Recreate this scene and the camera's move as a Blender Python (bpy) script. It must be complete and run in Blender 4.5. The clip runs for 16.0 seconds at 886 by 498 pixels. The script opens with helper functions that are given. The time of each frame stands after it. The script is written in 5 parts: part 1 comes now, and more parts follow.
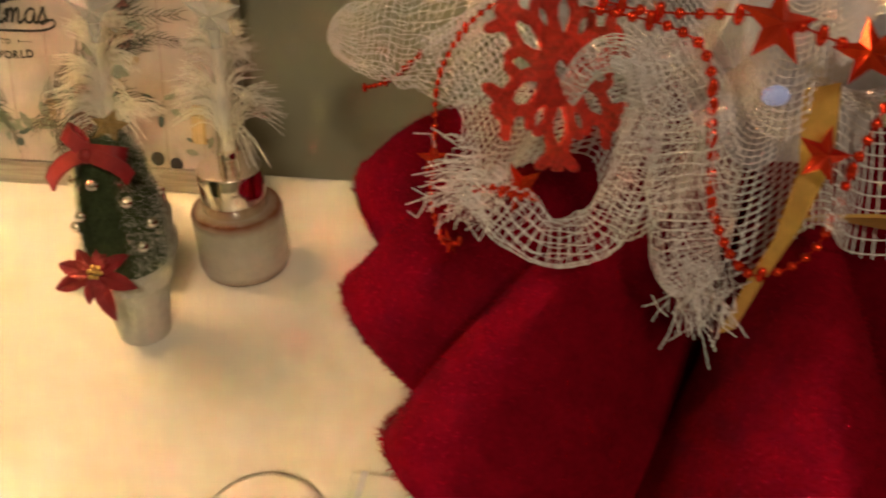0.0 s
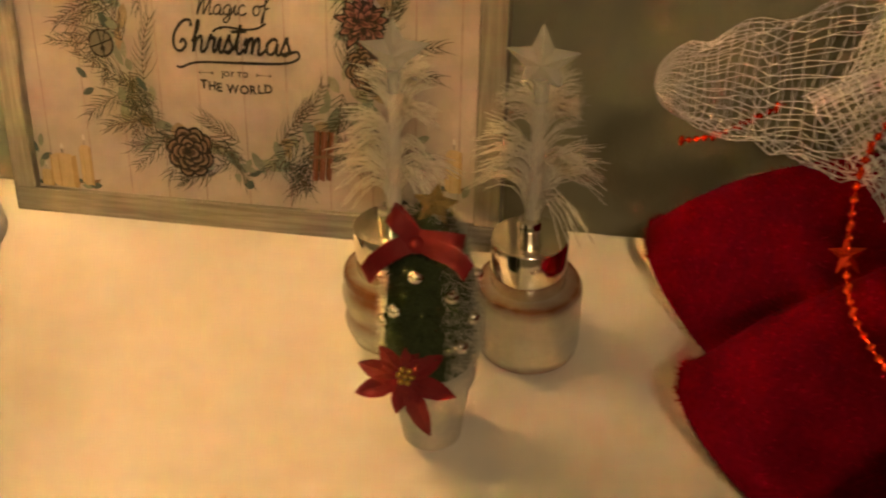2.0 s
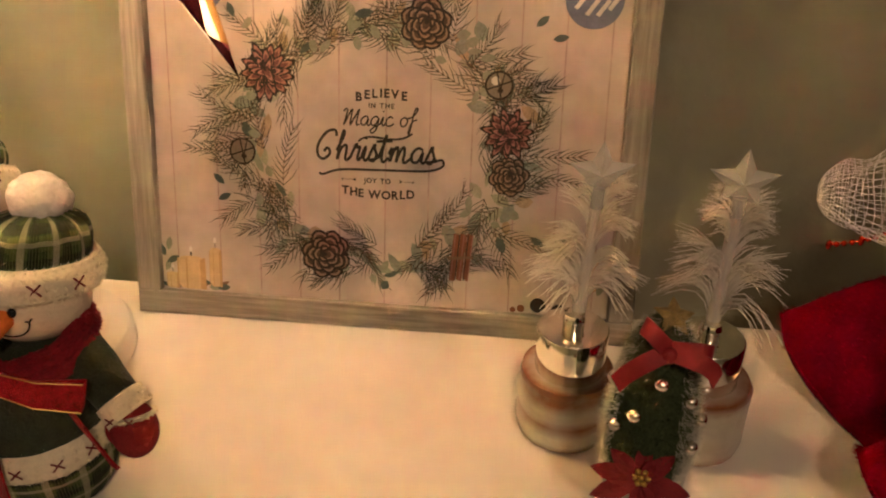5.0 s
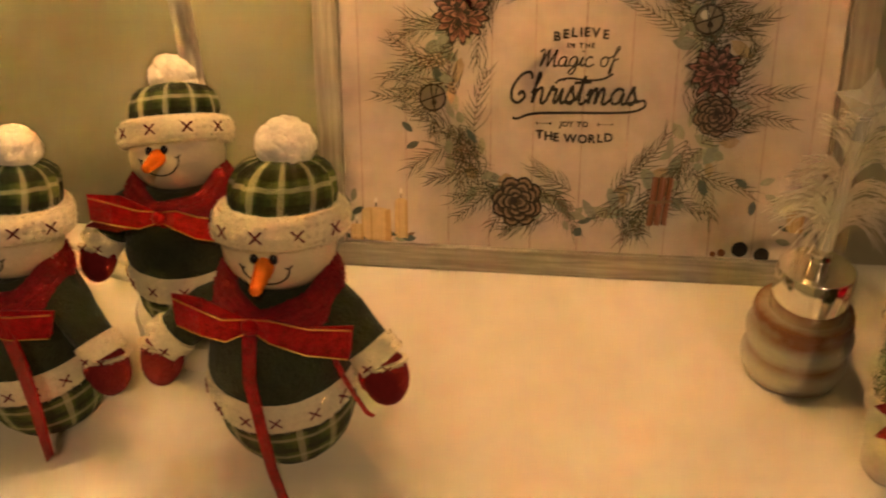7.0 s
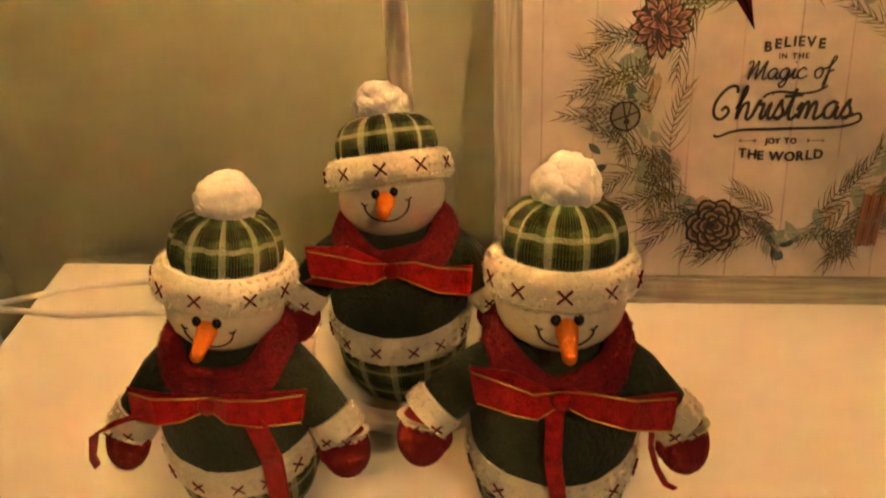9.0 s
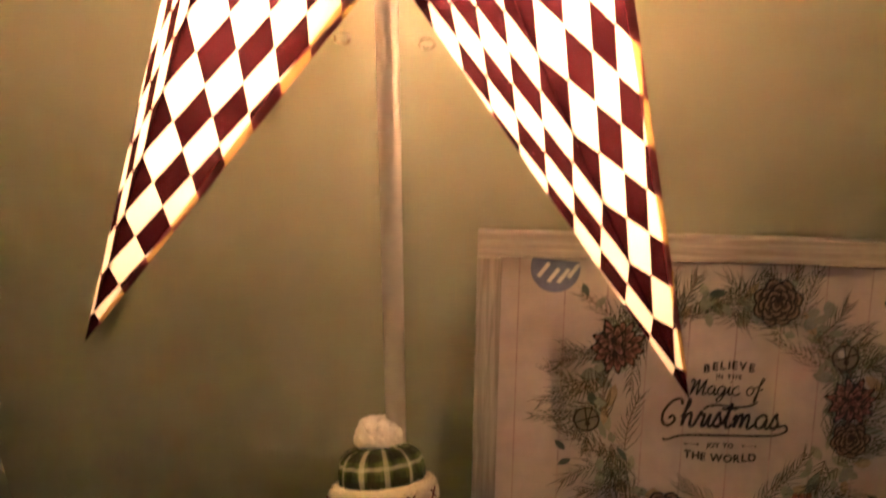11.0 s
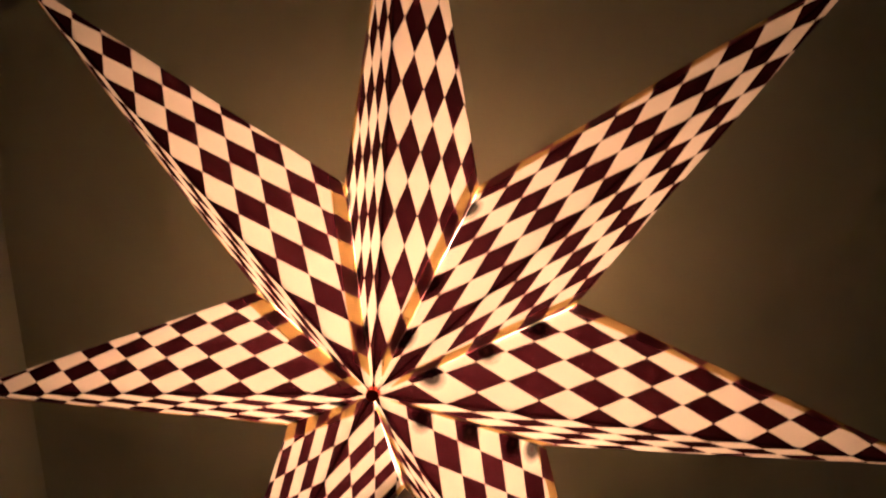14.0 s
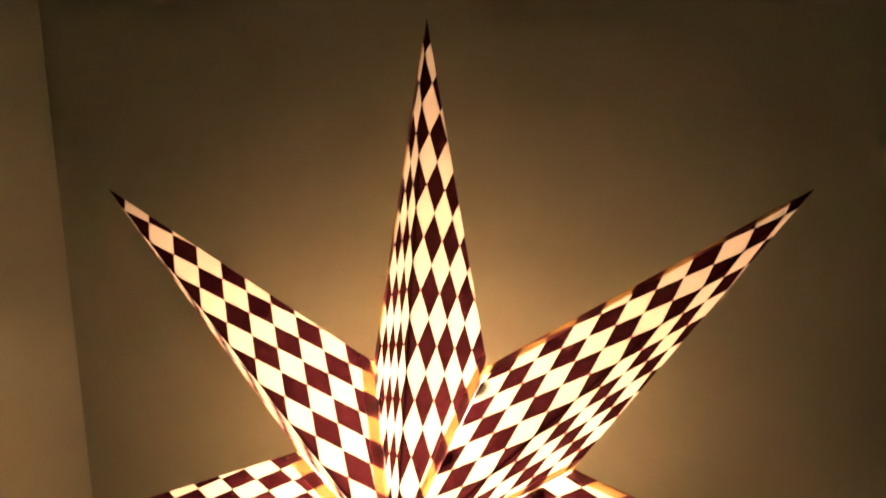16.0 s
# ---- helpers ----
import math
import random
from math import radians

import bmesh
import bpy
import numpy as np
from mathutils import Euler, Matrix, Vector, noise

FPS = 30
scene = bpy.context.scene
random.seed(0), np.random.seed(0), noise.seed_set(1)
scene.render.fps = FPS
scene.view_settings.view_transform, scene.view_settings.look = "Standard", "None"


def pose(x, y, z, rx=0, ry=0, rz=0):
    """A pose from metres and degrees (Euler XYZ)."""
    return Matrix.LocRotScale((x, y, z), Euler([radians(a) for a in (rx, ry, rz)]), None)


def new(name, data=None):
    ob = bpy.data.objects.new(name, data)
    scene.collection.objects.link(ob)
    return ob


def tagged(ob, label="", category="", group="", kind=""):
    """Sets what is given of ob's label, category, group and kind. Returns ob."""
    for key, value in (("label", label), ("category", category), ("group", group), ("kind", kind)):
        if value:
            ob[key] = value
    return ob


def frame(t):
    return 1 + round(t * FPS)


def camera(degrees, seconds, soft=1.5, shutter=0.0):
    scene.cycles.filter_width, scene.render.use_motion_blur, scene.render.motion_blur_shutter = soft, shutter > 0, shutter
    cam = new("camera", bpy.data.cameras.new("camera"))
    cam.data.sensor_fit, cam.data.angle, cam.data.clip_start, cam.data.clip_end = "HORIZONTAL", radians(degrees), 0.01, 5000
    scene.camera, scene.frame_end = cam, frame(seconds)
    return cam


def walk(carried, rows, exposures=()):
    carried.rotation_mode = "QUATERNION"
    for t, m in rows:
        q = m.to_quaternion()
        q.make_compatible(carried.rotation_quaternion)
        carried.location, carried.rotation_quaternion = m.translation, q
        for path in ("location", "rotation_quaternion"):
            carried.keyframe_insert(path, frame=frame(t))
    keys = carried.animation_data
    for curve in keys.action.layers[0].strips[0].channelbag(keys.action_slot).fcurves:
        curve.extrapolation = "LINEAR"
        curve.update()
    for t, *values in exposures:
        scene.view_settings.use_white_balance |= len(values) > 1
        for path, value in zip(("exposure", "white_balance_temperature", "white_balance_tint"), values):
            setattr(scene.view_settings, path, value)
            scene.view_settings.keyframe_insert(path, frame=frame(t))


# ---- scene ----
cam = camera(56.6, 16.0, soft=2.0, shutter=0.5)
METRES, EYE, TILT, LEAN, TURN = 1.1, 1.0435, -35.5, 0.0, 5.5
ROWS = [
    (0.0, 0.0, 0.0, 0.0, 0.0, 0.0, -0.0),
    (0.5, -0.0311, 0.0012, 0.0052, 2.27, -0.06, -0.96),
    (1.0, -0.0682, 0.0113, 0.0147, 3.6, -0.17, -1.22),
    (1.5, -0.0885, 0.0509, 0.0341, 4.39, -0.15, -1.58),
    (2.0, -0.1096, 0.0631, 0.0409, 5.62, -0.91, -1.39),
    (2.5, -0.1616, 0.0661, 0.044, 4.55, -0.98, -0.06),
    (3.0, -0.2009, 0.0526, 0.0547, 0.55, 0.26, 1.59),
    (5.5, -0.2365, 0.0356, 0.056, 0.94, 3.95, -0.65),
    (6.0, -0.2655, 0.042, 0.0481, 1.98, 1.79, -0.28),
    (6.5, -0.285, 0.0409, 0.0482, 2.38, 1.37, 0.78),
    (7.0, -0.3129, 0.0436, 0.0474, 3.28, 1.36, 0.85),
    (7.5, -0.3428, 0.0552, 0.0514, 4.44, 0.74, 1.09),
    (8.0, -0.3961, 0.0704, 0.0553, 2.83, -0.31, 2.89),
    (10.5, -0.4553, 0.0507, 0.1393, -3.3, 6.78, 2.57),
    (11.0, -0.4489, 0.01, 0.1652, -2.68, 9.26, 1.68),
    (11.5, -0.4449, -0.0219, 0.1918, -2.44, 11.81, 1.53),
    (12.0, -0.4431, -0.0589, 0.2168, -2.24, 14.34, 1.58),
    (12.5, -0.4391, -0.0893, 0.2452, -2.26, 17.13, 1.94),
    (13.0, -0.4322, -0.1282, 0.2684, -1.88, 18.47, 2.49),
    (13.5, -0.4334, -0.17, 0.2836, -1.28, 18.98, 2.68),
    (14.0, -0.4412, -0.2112, 0.2866, -1.18, 20.64, 2.21),
    (14.5, -0.4407, -0.2416, 0.2941, -1.13, 22.28, 1.89),
    (15.0, -0.4364, -0.2758, 0.297, -0.47, 23.32, 1.7),
    (15.5, -0.4335, -0.3071, 0.3063, 0.47, 24.5, 1.52),
    (16.0, -0.431, -0.3155, 0.3185, 0.78, 25.54, 1.41),
]
walk(cam, [(t, pose(0, 0, EYE, TILT, LEAN, TURN) @ pose(METRES * x, METRES * y, METRES * z, 90 + pitch, roll, yaw)) for t, x, y, z, yaw, pitch, roll in ROWS],
     [(0, 3.6, 5500, 2), (1.5, 3.0, 6300, 2), (2.5, 2.8, 6900, 6), (3.2, 2.8, 7000, 9), (5.5, 2.85, 5600, 17), (6.5, 2.72, 6700, 14), (8.2, 2.65, 7700, 8), (10.3, 2.6, 5900, 23),
      (10.8, 2.0, 5950, 24), (11.5, 0.85, 6000, 22), (12.2, -0.3, 6150, 27), (12.6, -1.15, 5700, 32), (14, -1.4, 5900, 35), (15, -0.9, 6000, 33), (16, -0.05, 5900, 23)])


# ---- world and light ----
W = bpy.data.worlds.new("world")
scene.world = W
W.use_nodes = True
W.node_tree.nodes["Background"].inputs[0].default_value = (1.0, 0.85, 0.65, 1)
W.node_tree.nodes["Background"].inputs[1].default_value = 0.02


def lamp(name, kind, place, power, colour, size):
    d = bpy.data.lights.new(name, kind)
    d.energy, d.color = power, colour
    if kind == "AREA":
        d.shape, d.size = "DISK", size
    else:
        d.shadow_soft_size = size
    ob = new(name, d)
    ob.matrix_world = place
    return ob


STAR = Vector((-0.538, 0.445, 1.245))
TOP = 0.75
# added fill lamp, out of view, lifts the sides facing the room
lamp("room_fill", "AREA", pose(0.3, -1.3, 2.36), 2.0, (1.0, 0.68, 0.4), 0.35)

# ---- materials ----


def mat(name, col, rough=0.6, metal=0.0, var=0.12, scale=60.0, bump=0.0, bscale=None, spec=0.4, trans=0.0, alpha=None, sheen=0.0, coat=0.0):
    m = bpy.data.materials.new(name)
    m.use_nodes = True
    n, k = m.node_tree.nodes, m.node_tree.links
    b = n["Principled BSDF"]
    b.inputs["Roughness"].default_value = rough
    b.inputs["Metallic"].default_value = metal
    b.inputs["Specular IOR Level"].default_value = spec
    b.inputs["Transmission Weight"].default_value = trans
    b.inputs["Sheen Weight"].default_value = sheen
    b.inputs["Sheen Roughness"].default_value = 0.4
    b.inputs["Coat Weight"].default_value = coat
    b.inputs["Coat Roughness"].default_value = 0.08
    tc = n.new("ShaderNodeTexCoord")
    fine, broad = n.new("ShaderNodeTexNoise"), n.new("ShaderNodeTexNoise")
    fine.inputs["Scale"].default_value, broad.inputs["Scale"].default_value = scale * 6, scale
    fine.inputs["Detail"].default_value = 4
    for t in (fine, broad):
        k.new(tc.outputs["Object"], t.inputs["Vector"])
    add = n.new("ShaderNodeMath")
    add.operation = "ADD"
    k.new(fine.outputs[0], add.inputs[0])
    k.new(broad.outputs[0], add.inputs[1])
    ramp = n.new("ShaderNodeMapRange")
    ramp.inputs[1].default_value, ramp.inputs[2].default_value = 0.65, 1.35
    ramp.inputs[3].default_value, ramp.inputs[4].default_value = 1 - var, 1 + var
    k.new(add.outputs[0], ramp.inputs[0])
    mul = n.new("ShaderNodeVectorMath")
    mul.operation = "SCALE"
    mul.inputs[0].default_value = col
    k.new(ramp.outputs[0], mul.inputs["Scale"])
    k.new(mul.outputs[0], b.inputs["Base Color"])
    if bump:
        bn = n.new("ShaderNodeBump")
        bn.inputs["Strength"].default_value = bump
        bn.inputs["Distance"].default_value = 0.002
        if bscale:
            tb = n.new("ShaderNodeTexNoise")
            tb.inputs["Scale"].default_value = bscale
            tb.inputs["Detail"].default_value = 5
            k.new(tc.outputs["Object"], tb.inputs["Vector"])
            k.new(tb.outputs[0], bn.inputs["Height"])
        else:
            k.new(fine.outputs[0], bn.inputs["Height"])
        k.new(bn.outputs[0], b.inputs["Normal"])
    return m


def node(m, kind, **ins):
    q = m.node_tree.nodes.new(kind)
    for key, v in ins.items():
        q.inputs[key.replace("_", " ")].default_value = v
    return q


def maths(m, op, a, b=None):
    q = m.node_tree.nodes.new("ShaderNodeMath")
    q.operation = op
    for i, v in enumerate((a, b)):
        if v is None:
            continue
        if isinstance(v, (int, float)):
            q.inputs[i].default_value = v
        else:
            m.node_tree.links.new(v, q.inputs[i])
    return q.outputs[0]


def paper_material(name, light, dark):
    """Printed harlequin paper that lets the bulb shine through; the UV map is in metres: across the ridge, and along it from the tip."""
    m = bpy.data.materials.new(name)
    m.use_nodes = True
    n, k = m.node_tree.nodes, m.node_tree.links
    n.remove(n["Principled BSDF"])
    uv = n.new("ShaderNodeUVMap")
    sep = n.new("ShaderNodeSeparateXYZ")
    k.new(uv.outputs[0], sep.inputs[0])
    u = maths(m, "DIVIDE", sep.outputs[0], DIAMOND[0])
    v = maths(m, "DIVIDE", maths(m, "SUBTRACT", sep.outputs[1], 0.008), DIAMOND[1])
    p = maths(m, "FLOOR", maths(m, "ADD", maths(m, "ADD", u, v), 100.5))
    q = maths(m, "FLOOR", maths(m, "ADD", maths(m, "SUBTRACT", u, v), 100.5))
    par = maths(m, "MODULO", maths(m, "ADD", p, q), 2.0)
    mix = n.new("ShaderNodeMix")
    mix.data_type = "RGBA"
    k.new(par, mix.inputs["Factor"])
    fibre = node(m, "ShaderNodeTexNoise", Scale=260.0, Detail=5.0)
    mix.inputs["A"].default_value, mix.inputs["B"].default_value = (*dark, 1), (*light, 1)
    hue = n.new("ShaderNodeMix")
    hue.data_type, hue.blend_type = "RGBA", "MULTIPLY"
    hue.inputs["Factor"].default_value = 0.18
    k.new(mix.outputs["Result"], hue.inputs["A"])
    k.new(fibre.outputs["Color"], hue.inputs["B"])
    tl, df, gl = n.new("ShaderNodeBsdfTranslucent"), n.new("ShaderNodeBsdfDiffuse"), n.new("ShaderNodeMixShader")
    k.new(hue.outputs["Result"], tl.inputs["Color"])
    k.new(hue.outputs["Result"], df.inputs["Color"])
    gl.inputs[0].default_value = 0.75
    k.new(df.outputs[0], gl.inputs[1])
    k.new(tl.outputs[0], gl.inputs[2])
    k.new(gl.outputs[0], n["Material Output"].inputs["Surface"])
    return m


def plaid_material(name):
    m = mat(name, (0.030, 0.055, 0.018), 0.9, var=0.2, scale=200, bump=0.6, sheen=0.04, spec=0.15)
    n, k = m.node_tree.nodes, m.node_tree.links
    tc = n.new("ShaderNodeUVMap")
    sep = n.new("ShaderNodeSeparateXYZ")
    k.new(tc.outputs[0], sep.inputs[0])
    def stripe(axis, period, width, offset=0.0):
        f = maths(m, "FRACT", maths(m, "ADD", maths(m, "DIVIDE", sep.outputs[axis], period), 10.0 + offset))
        return maths(m, "LESS_THAN", f, width)
    base = n["Principled BSDF"].inputs["Base Color"].links[0].from_socket
    fuzz = node(m, "ShaderNodeTexNoise", Scale=420.0, Detail=3.0)
    tuft = maths(m, "ADD", -0.25, maths(m, "MULTIPLY", fuzz.outputs[0], 2.4))
    for axis, period, width, offset, colour, fac in ((0, 0.0150, 0.45, 0.0, (0.12, 0.15, 0.045), 0.5), (1, 0.0135, 0.45, 0.0, (0.12, 0.15, 0.045), 0.5),
                                                   (0, 0.0150, 0.30, 0.52, (0.008, 0.012, 0.008), 0.6), (1, 0.0135, 0.26, 0.50, (0.008, 0.012, 0.008), 0.8),
                                                   (0, 0.0150, 0.20, 0.84, (0.62, 0.58, 0.40), 0.50), (1, 0.0135, 0.15, 0.86, (0.62, 0.58, 0.40), 0.45), (0, 0.0013, 0.35, 0.0, (0.30, 0.32, 0.16), 0.20)):
        mx = n.new("ShaderNodeMix")
        mx.data_type = "RGBA"
        k.new(maths(m, "MULTIPLY", stripe(axis, period, width, offset), maths(m, "MULTIPLY", tuft, fac)), mx.inputs["Factor"])
        k.new(base, mx.inputs["A"])
        mx.inputs["B"].default_value = (*colour, 1)
        base = mx.outputs["Result"]
    k.new(base, n["Principled BSDF"].inputs["Base Color"])
    return m


def wood_material(name, a, b):
    m = mat(name, a, 0.65, var=0.15, scale=30, bump=0.25)
    n, k = m.node_tree.nodes, m.node_tree.links
    tc = n.new("ShaderNodeUVMap")
    mp = n.new("ShaderNodeMapping")
    mp.inputs["Scale"].default_value = (14, 260, 1)
    k.new(tc.outputs[0], mp.inputs[0])
    g = node(m, "ShaderNodeTexNoise", Scale=1.0, Detail=6.0, Roughness=0.65, Distortion=0.6)
    k.new(mp.outputs[0], g.inputs["Vector"])
    r = n.new("ShaderNodeValToRGB")
    r.color_ramp.elements[0].position, r.color_ramp.elements[1].position = 0.35, 0.68
    r.color_ramp.elements[0].color, r.color_ramp.elements[1].color = (*b, 1), (*a, 1)
    k.new(g.outputs[0], r.inputs[0])
    k.new(r.outputs[0], n["Principled BSDF"].inputs["Base Color"])
    return m


def glaze_material(name):
    """Speckled grey stoneware glaze that breaks to rust brown near rims and ridges (object z in metres)."""
    m = mat(name, (0.50, 0.475, 0.41), 0.28, var=0.12, scale=40, bump=0.08, coat=0.4)
    n, k = m.node_tree.nodes, m.node_tree.links
    base = n["Principled BSDF"].inputs["Base Color"].links[0].from_socket
    at = n.new("ShaderNodeAttribute")
    at.attribute_name = "rust"
    ns = node(m, "ShaderNodeTexNoise", Scale=55.0, Detail=4.0)
    tc = n.new("ShaderNodeTexCoord")
    k.new(tc.outputs["Object"], ns.inputs["Vector"])
    f = maths(m, "MULTIPLY", at.outputs["Fac"], maths(m, "ADD", maths(m, "MULTIPLY", ns.outputs[0], 2.0), 0.15))
    cl = n.new("ShaderNodeClamp")
    k.new(f, cl.inputs[0])
    mx = n.new("ShaderNodeMix")
    mx.data_type = "RGBA"
    k.new(cl.outputs[0], mx.inputs["Factor"])
    k.new(base, mx.inputs["A"])
    mx.inputs["B"].default_value = (0.19, 0.060, 0.016, 1)
    k.new(mx.outputs["Result"], n["Principled BSDF"].inputs["Base Color"])
    return m


DIAMOND = (0.0192, 0.0362)
PAPER = paper_material("harlequin_paper", (0.60, 0.500, 0.42), (0.0135, 0.0022, 0.0032))
LINING = bpy.data.materials.new("white_paper_inside")
LINING.use_nodes = True
LINING.node_tree.nodes.remove(LINING.node_tree.nodes["Principled BSDF"])
thru, back, sheet_mix = (LINING.node_tree.nodes.new("ShaderNode" + q) for q in ("BsdfTranslucent", "BsdfDiffuse", "MixShader"))
thru.inputs[0].default_value, back.inputs[0].default_value, sheet_mix.inputs[0].default_value = (0.93, 0.90, 0.84, 1), (0.95, 0.93, 0.89, 1), 0.28
LINING.node_tree.links.new(back.outputs[0], sheet_mix.inputs[1])
LINING.node_tree.links.new(thru.outputs[0], sheet_mix.inputs[2])
LINING.node_tree.links.new(sheet_mix.outputs[0], LINING.node_tree.nodes["Material Output"].inputs["Surface"])
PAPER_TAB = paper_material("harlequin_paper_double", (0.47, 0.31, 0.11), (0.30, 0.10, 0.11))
# soft shadow in the star's valleys, painted as dark fading spots
VALLEY_SHADE = bpy.data.materials.new("painted_valley_shade")
VALLEY_SHADE.use_nodes = True
VALLEY_SHADE.node_tree.nodes.remove(VALLEY_SHADE.node_tree.nodes["Principled BSDF"])
vshade_clear, vshade_body, vshade_mix, vshade_at = (VALLEY_SHADE.node_tree.nodes.new("ShaderNode" + q) for q in ("BsdfTransparent", "BsdfDiffuse", "MixShader", "Attribute"))
vshade_body.inputs[0].default_value = (0.020, 0.008, 0.008, 1)
vshade_at.attribute_name = "dab"
VALLEY_SHADE.node_tree.links.new(vshade_at.outputs["Fac"], vshade_mix.inputs[0])
VALLEY_SHADE.node_tree.links.new(vshade_clear.outputs[0], vshade_mix.inputs[1])
VALLEY_SHADE.node_tree.links.new(vshade_body.outputs[0], vshade_mix.inputs[2])
VALLEY_SHADE.node_tree.links.new(vshade_mix.outputs[0], VALLEY_SHADE.node_tree.nodes["Material Output"].inputs["Surface"])
GLOW = bpy.data.materials.new("bulb_glow")
GLOW.use_nodes = True
GLOW.node_tree.nodes["Principled BSDF"].inputs["Emission Color"].default_value = (1.0, 0.66, 0.33, 1)
GLOW.node_tree.nodes["Principled BSDF"].inputs["Emission Strength"].default_value = 1500.0
FAIRY = bpy.data.materials.new("fairy_glow")
FAIRY.use_nodes = True
FAIRY.node_tree.nodes["Principled BSDF"].inputs["Base Color"].default_value = (0.42, 0.46, 0.72, 1)
FAIRY.node_tree.nodes["Principled BSDF"].inputs["Emission Color"].default_value = (0.55, 0.62, 1.0, 1)
FAIRY.node_tree.nodes["Principled BSDF"].inputs["Emission Strength"].default_value = 0.012
WALL = mat("sage_wall_paint", (0.39, 0.385, 0.272), 0.85, var=0.04, scale=5, bump=0.6, bscale=38, spec=0.25)
SIDE = mat("cream_wall_paint", (0.43, 0.44, 0.33), 0.85, var=0.04, scale=5, bump=0.2, bscale=38, spec=0.25)
CEIL = mat("ceiling_paint", (0.75, 0.73, 0.68), 0.9, var=0.03, scale=4)
FLOOR = wood_material("floor_boards", (0.32, 0.2, 0.11), (0.2, 0.12, 0.06))
STEEL = mat("pole_enamel", (0.72, 0.67, 0.63), 0.34, metal=0.6, var=0.05, scale=30)
WHITE = mat("white_lacquer", (0.86, 0.83, 0.77), 0.32, var=0.025, scale=6, bump=0.02, spec=0.4)
PLASTIC = mat("white_plastic", (0.80, 0.78, 0.74), 0.4, var=0.03, scale=20)
WOOD = wood_material("grey_washed_wood", (0.47, 0.43, 0.37), (0.27, 0.24, 0.20))
SHEET = mat("printed_board", (0.56, 0.485, 0.455), 0.55, var=0.13, scale=14, spec=0.35, coat=0.25)
INK = mat("black_ink", (0.02, 0.018, 0.018), 0.5)
SEAM = mat("plank_line_ink", (0.44, 0.34, 0.32), 0.5, var=0.3, scale=40)
FELT = mat("red_fleece", (0.180, 0.0004, 0.0090), 0.95, var=0.25, scale=70, bump=0.22, bscale=500, sheen=0.0, spec=0.03)
PILE = bpy.data.materials.new("red_fleece_pile")
PILE.use_nodes = True
PILE.node_tree.nodes.remove(PILE.node_tree.nodes["Principled BSDF"])
pile_thru, pile_back, pile_mix = (PILE.node_tree.nodes.new("ShaderNode" + q) for q in ("BsdfTranslucent", "BsdfDiffuse", "MixShader"))
pile_thru.inputs[0].default_value, pile_back.inputs[0].default_value, pile_mix.inputs[0].default_value = (0.34, 0.001, 0.016, 1), (0.32, 0.001, 0.015, 1), 0.5
PILE.node_tree.links.new(pile_back.outputs[0], pile_mix.inputs[1])
PILE.node_tree.links.new(pile_thru.outputs[0], pile_mix.inputs[2])
PILE.node_tree.links.new(pile_mix.outputs[0], PILE.node_tree.nodes["Material Output"].inputs["Surface"])
NET = mat("white_netting", (0.80, 0.77, 0.81), 0.8, var=0.1, spec=0.2)
REDMETAL = mat("red_foil", (0.85, 0.06, 0.015), 0.22, metal=0.9, var=0.15, scale=150)
REDGLIT = mat("red_glitter", (0.80, 0.045, 0.026), 0.4, metal=0.35, var=0.5, scale=500, bump=0.9)
GOLD = mat("gold_ribbon", (0.62, 0.40, 0.10), 0.4, metal=0.5, var=0.15)
FROST = mat("frosted_plastic", (0.72, 0.72, 0.82), 0.5, var=0.08, spec=0.4)
CHROME = mat("polished_silver", (0.86, 0.82, 0.74), 0.12, metal=1.0, var=0.04)
GLAZE = glaze_material("stoneware_glaze")
FEATHER = bpy.data.materials.new("white_feather")
FEATHER.use_nodes = True
FEATHER.node_tree.nodes.remove(FEATHER.node_tree.nodes["Principled BSDF"])
down_thru, down_back, down_mix = (FEATHER.node_tree.nodes.new("ShaderNode" + q) for q in ("BsdfTranslucent", "BsdfDiffuse", "MixShader"))
down_tone = node(FEATHER, "ShaderNodeTexNoise", Scale=120.0, Detail=3.0)
down_ramp = FEATHER.node_tree.nodes.new("ShaderNodeValToRGB")
down_ramp.color_ramp.elements[0].color, down_ramp.color_ramp.elements[1].color = (0.92, 0.89, 0.83, 1), (0.98, 0.96, 0.92, 1)
FEATHER.node_tree.links.new(down_tone.outputs[0], down_ramp.inputs[0])
for q in (down_thru, down_back):
    FEATHER.node_tree.links.new(down_ramp.outputs[0], q.inputs[0])
down_mix.inputs[0].default_value = 0.5
FEATHER.node_tree.links.new(down_back.outputs[0], down_mix.inputs[1])
FEATHER.node_tree.links.new(down_thru.outputs[0], down_mix.inputs[2])
FEATHER.node_tree.links.new(down_mix.outputs[0], FEATHER.node_tree.nodes["Material Output"].inputs["Surface"])
CLEAR = mat("clear_plastic", (0.94, 0.94, 0.92), 0.40, var=0.02, spec=0.4)
see_thru, clear_mix = CLEAR.node_tree.nodes.new("ShaderNodeBsdfTransparent"), CLEAR.node_tree.nodes.new("ShaderNodeMixShader")
see_thru.inputs[0].default_value, clear_mix.inputs[0].default_value = (0.97, 0.97, 0.96, 1), 0.34
CLEAR.node_tree.links.new(see_thru.outputs[0], clear_mix.inputs[1])
CLEAR.node_tree.links.new(CLEAR.node_tree.nodes["Principled BSDF"].outputs[0], clear_mix.inputs[2])
CLEAR.node_tree.links.new(clear_mix.outputs[0], CLEAR.node_tree.nodes["Material Output"].inputs["Surface"])
POT = mat("chalky_pot", (0.68, 0.66, 0.60), 0.7, var=0.1, scale=50, bump=0.2)
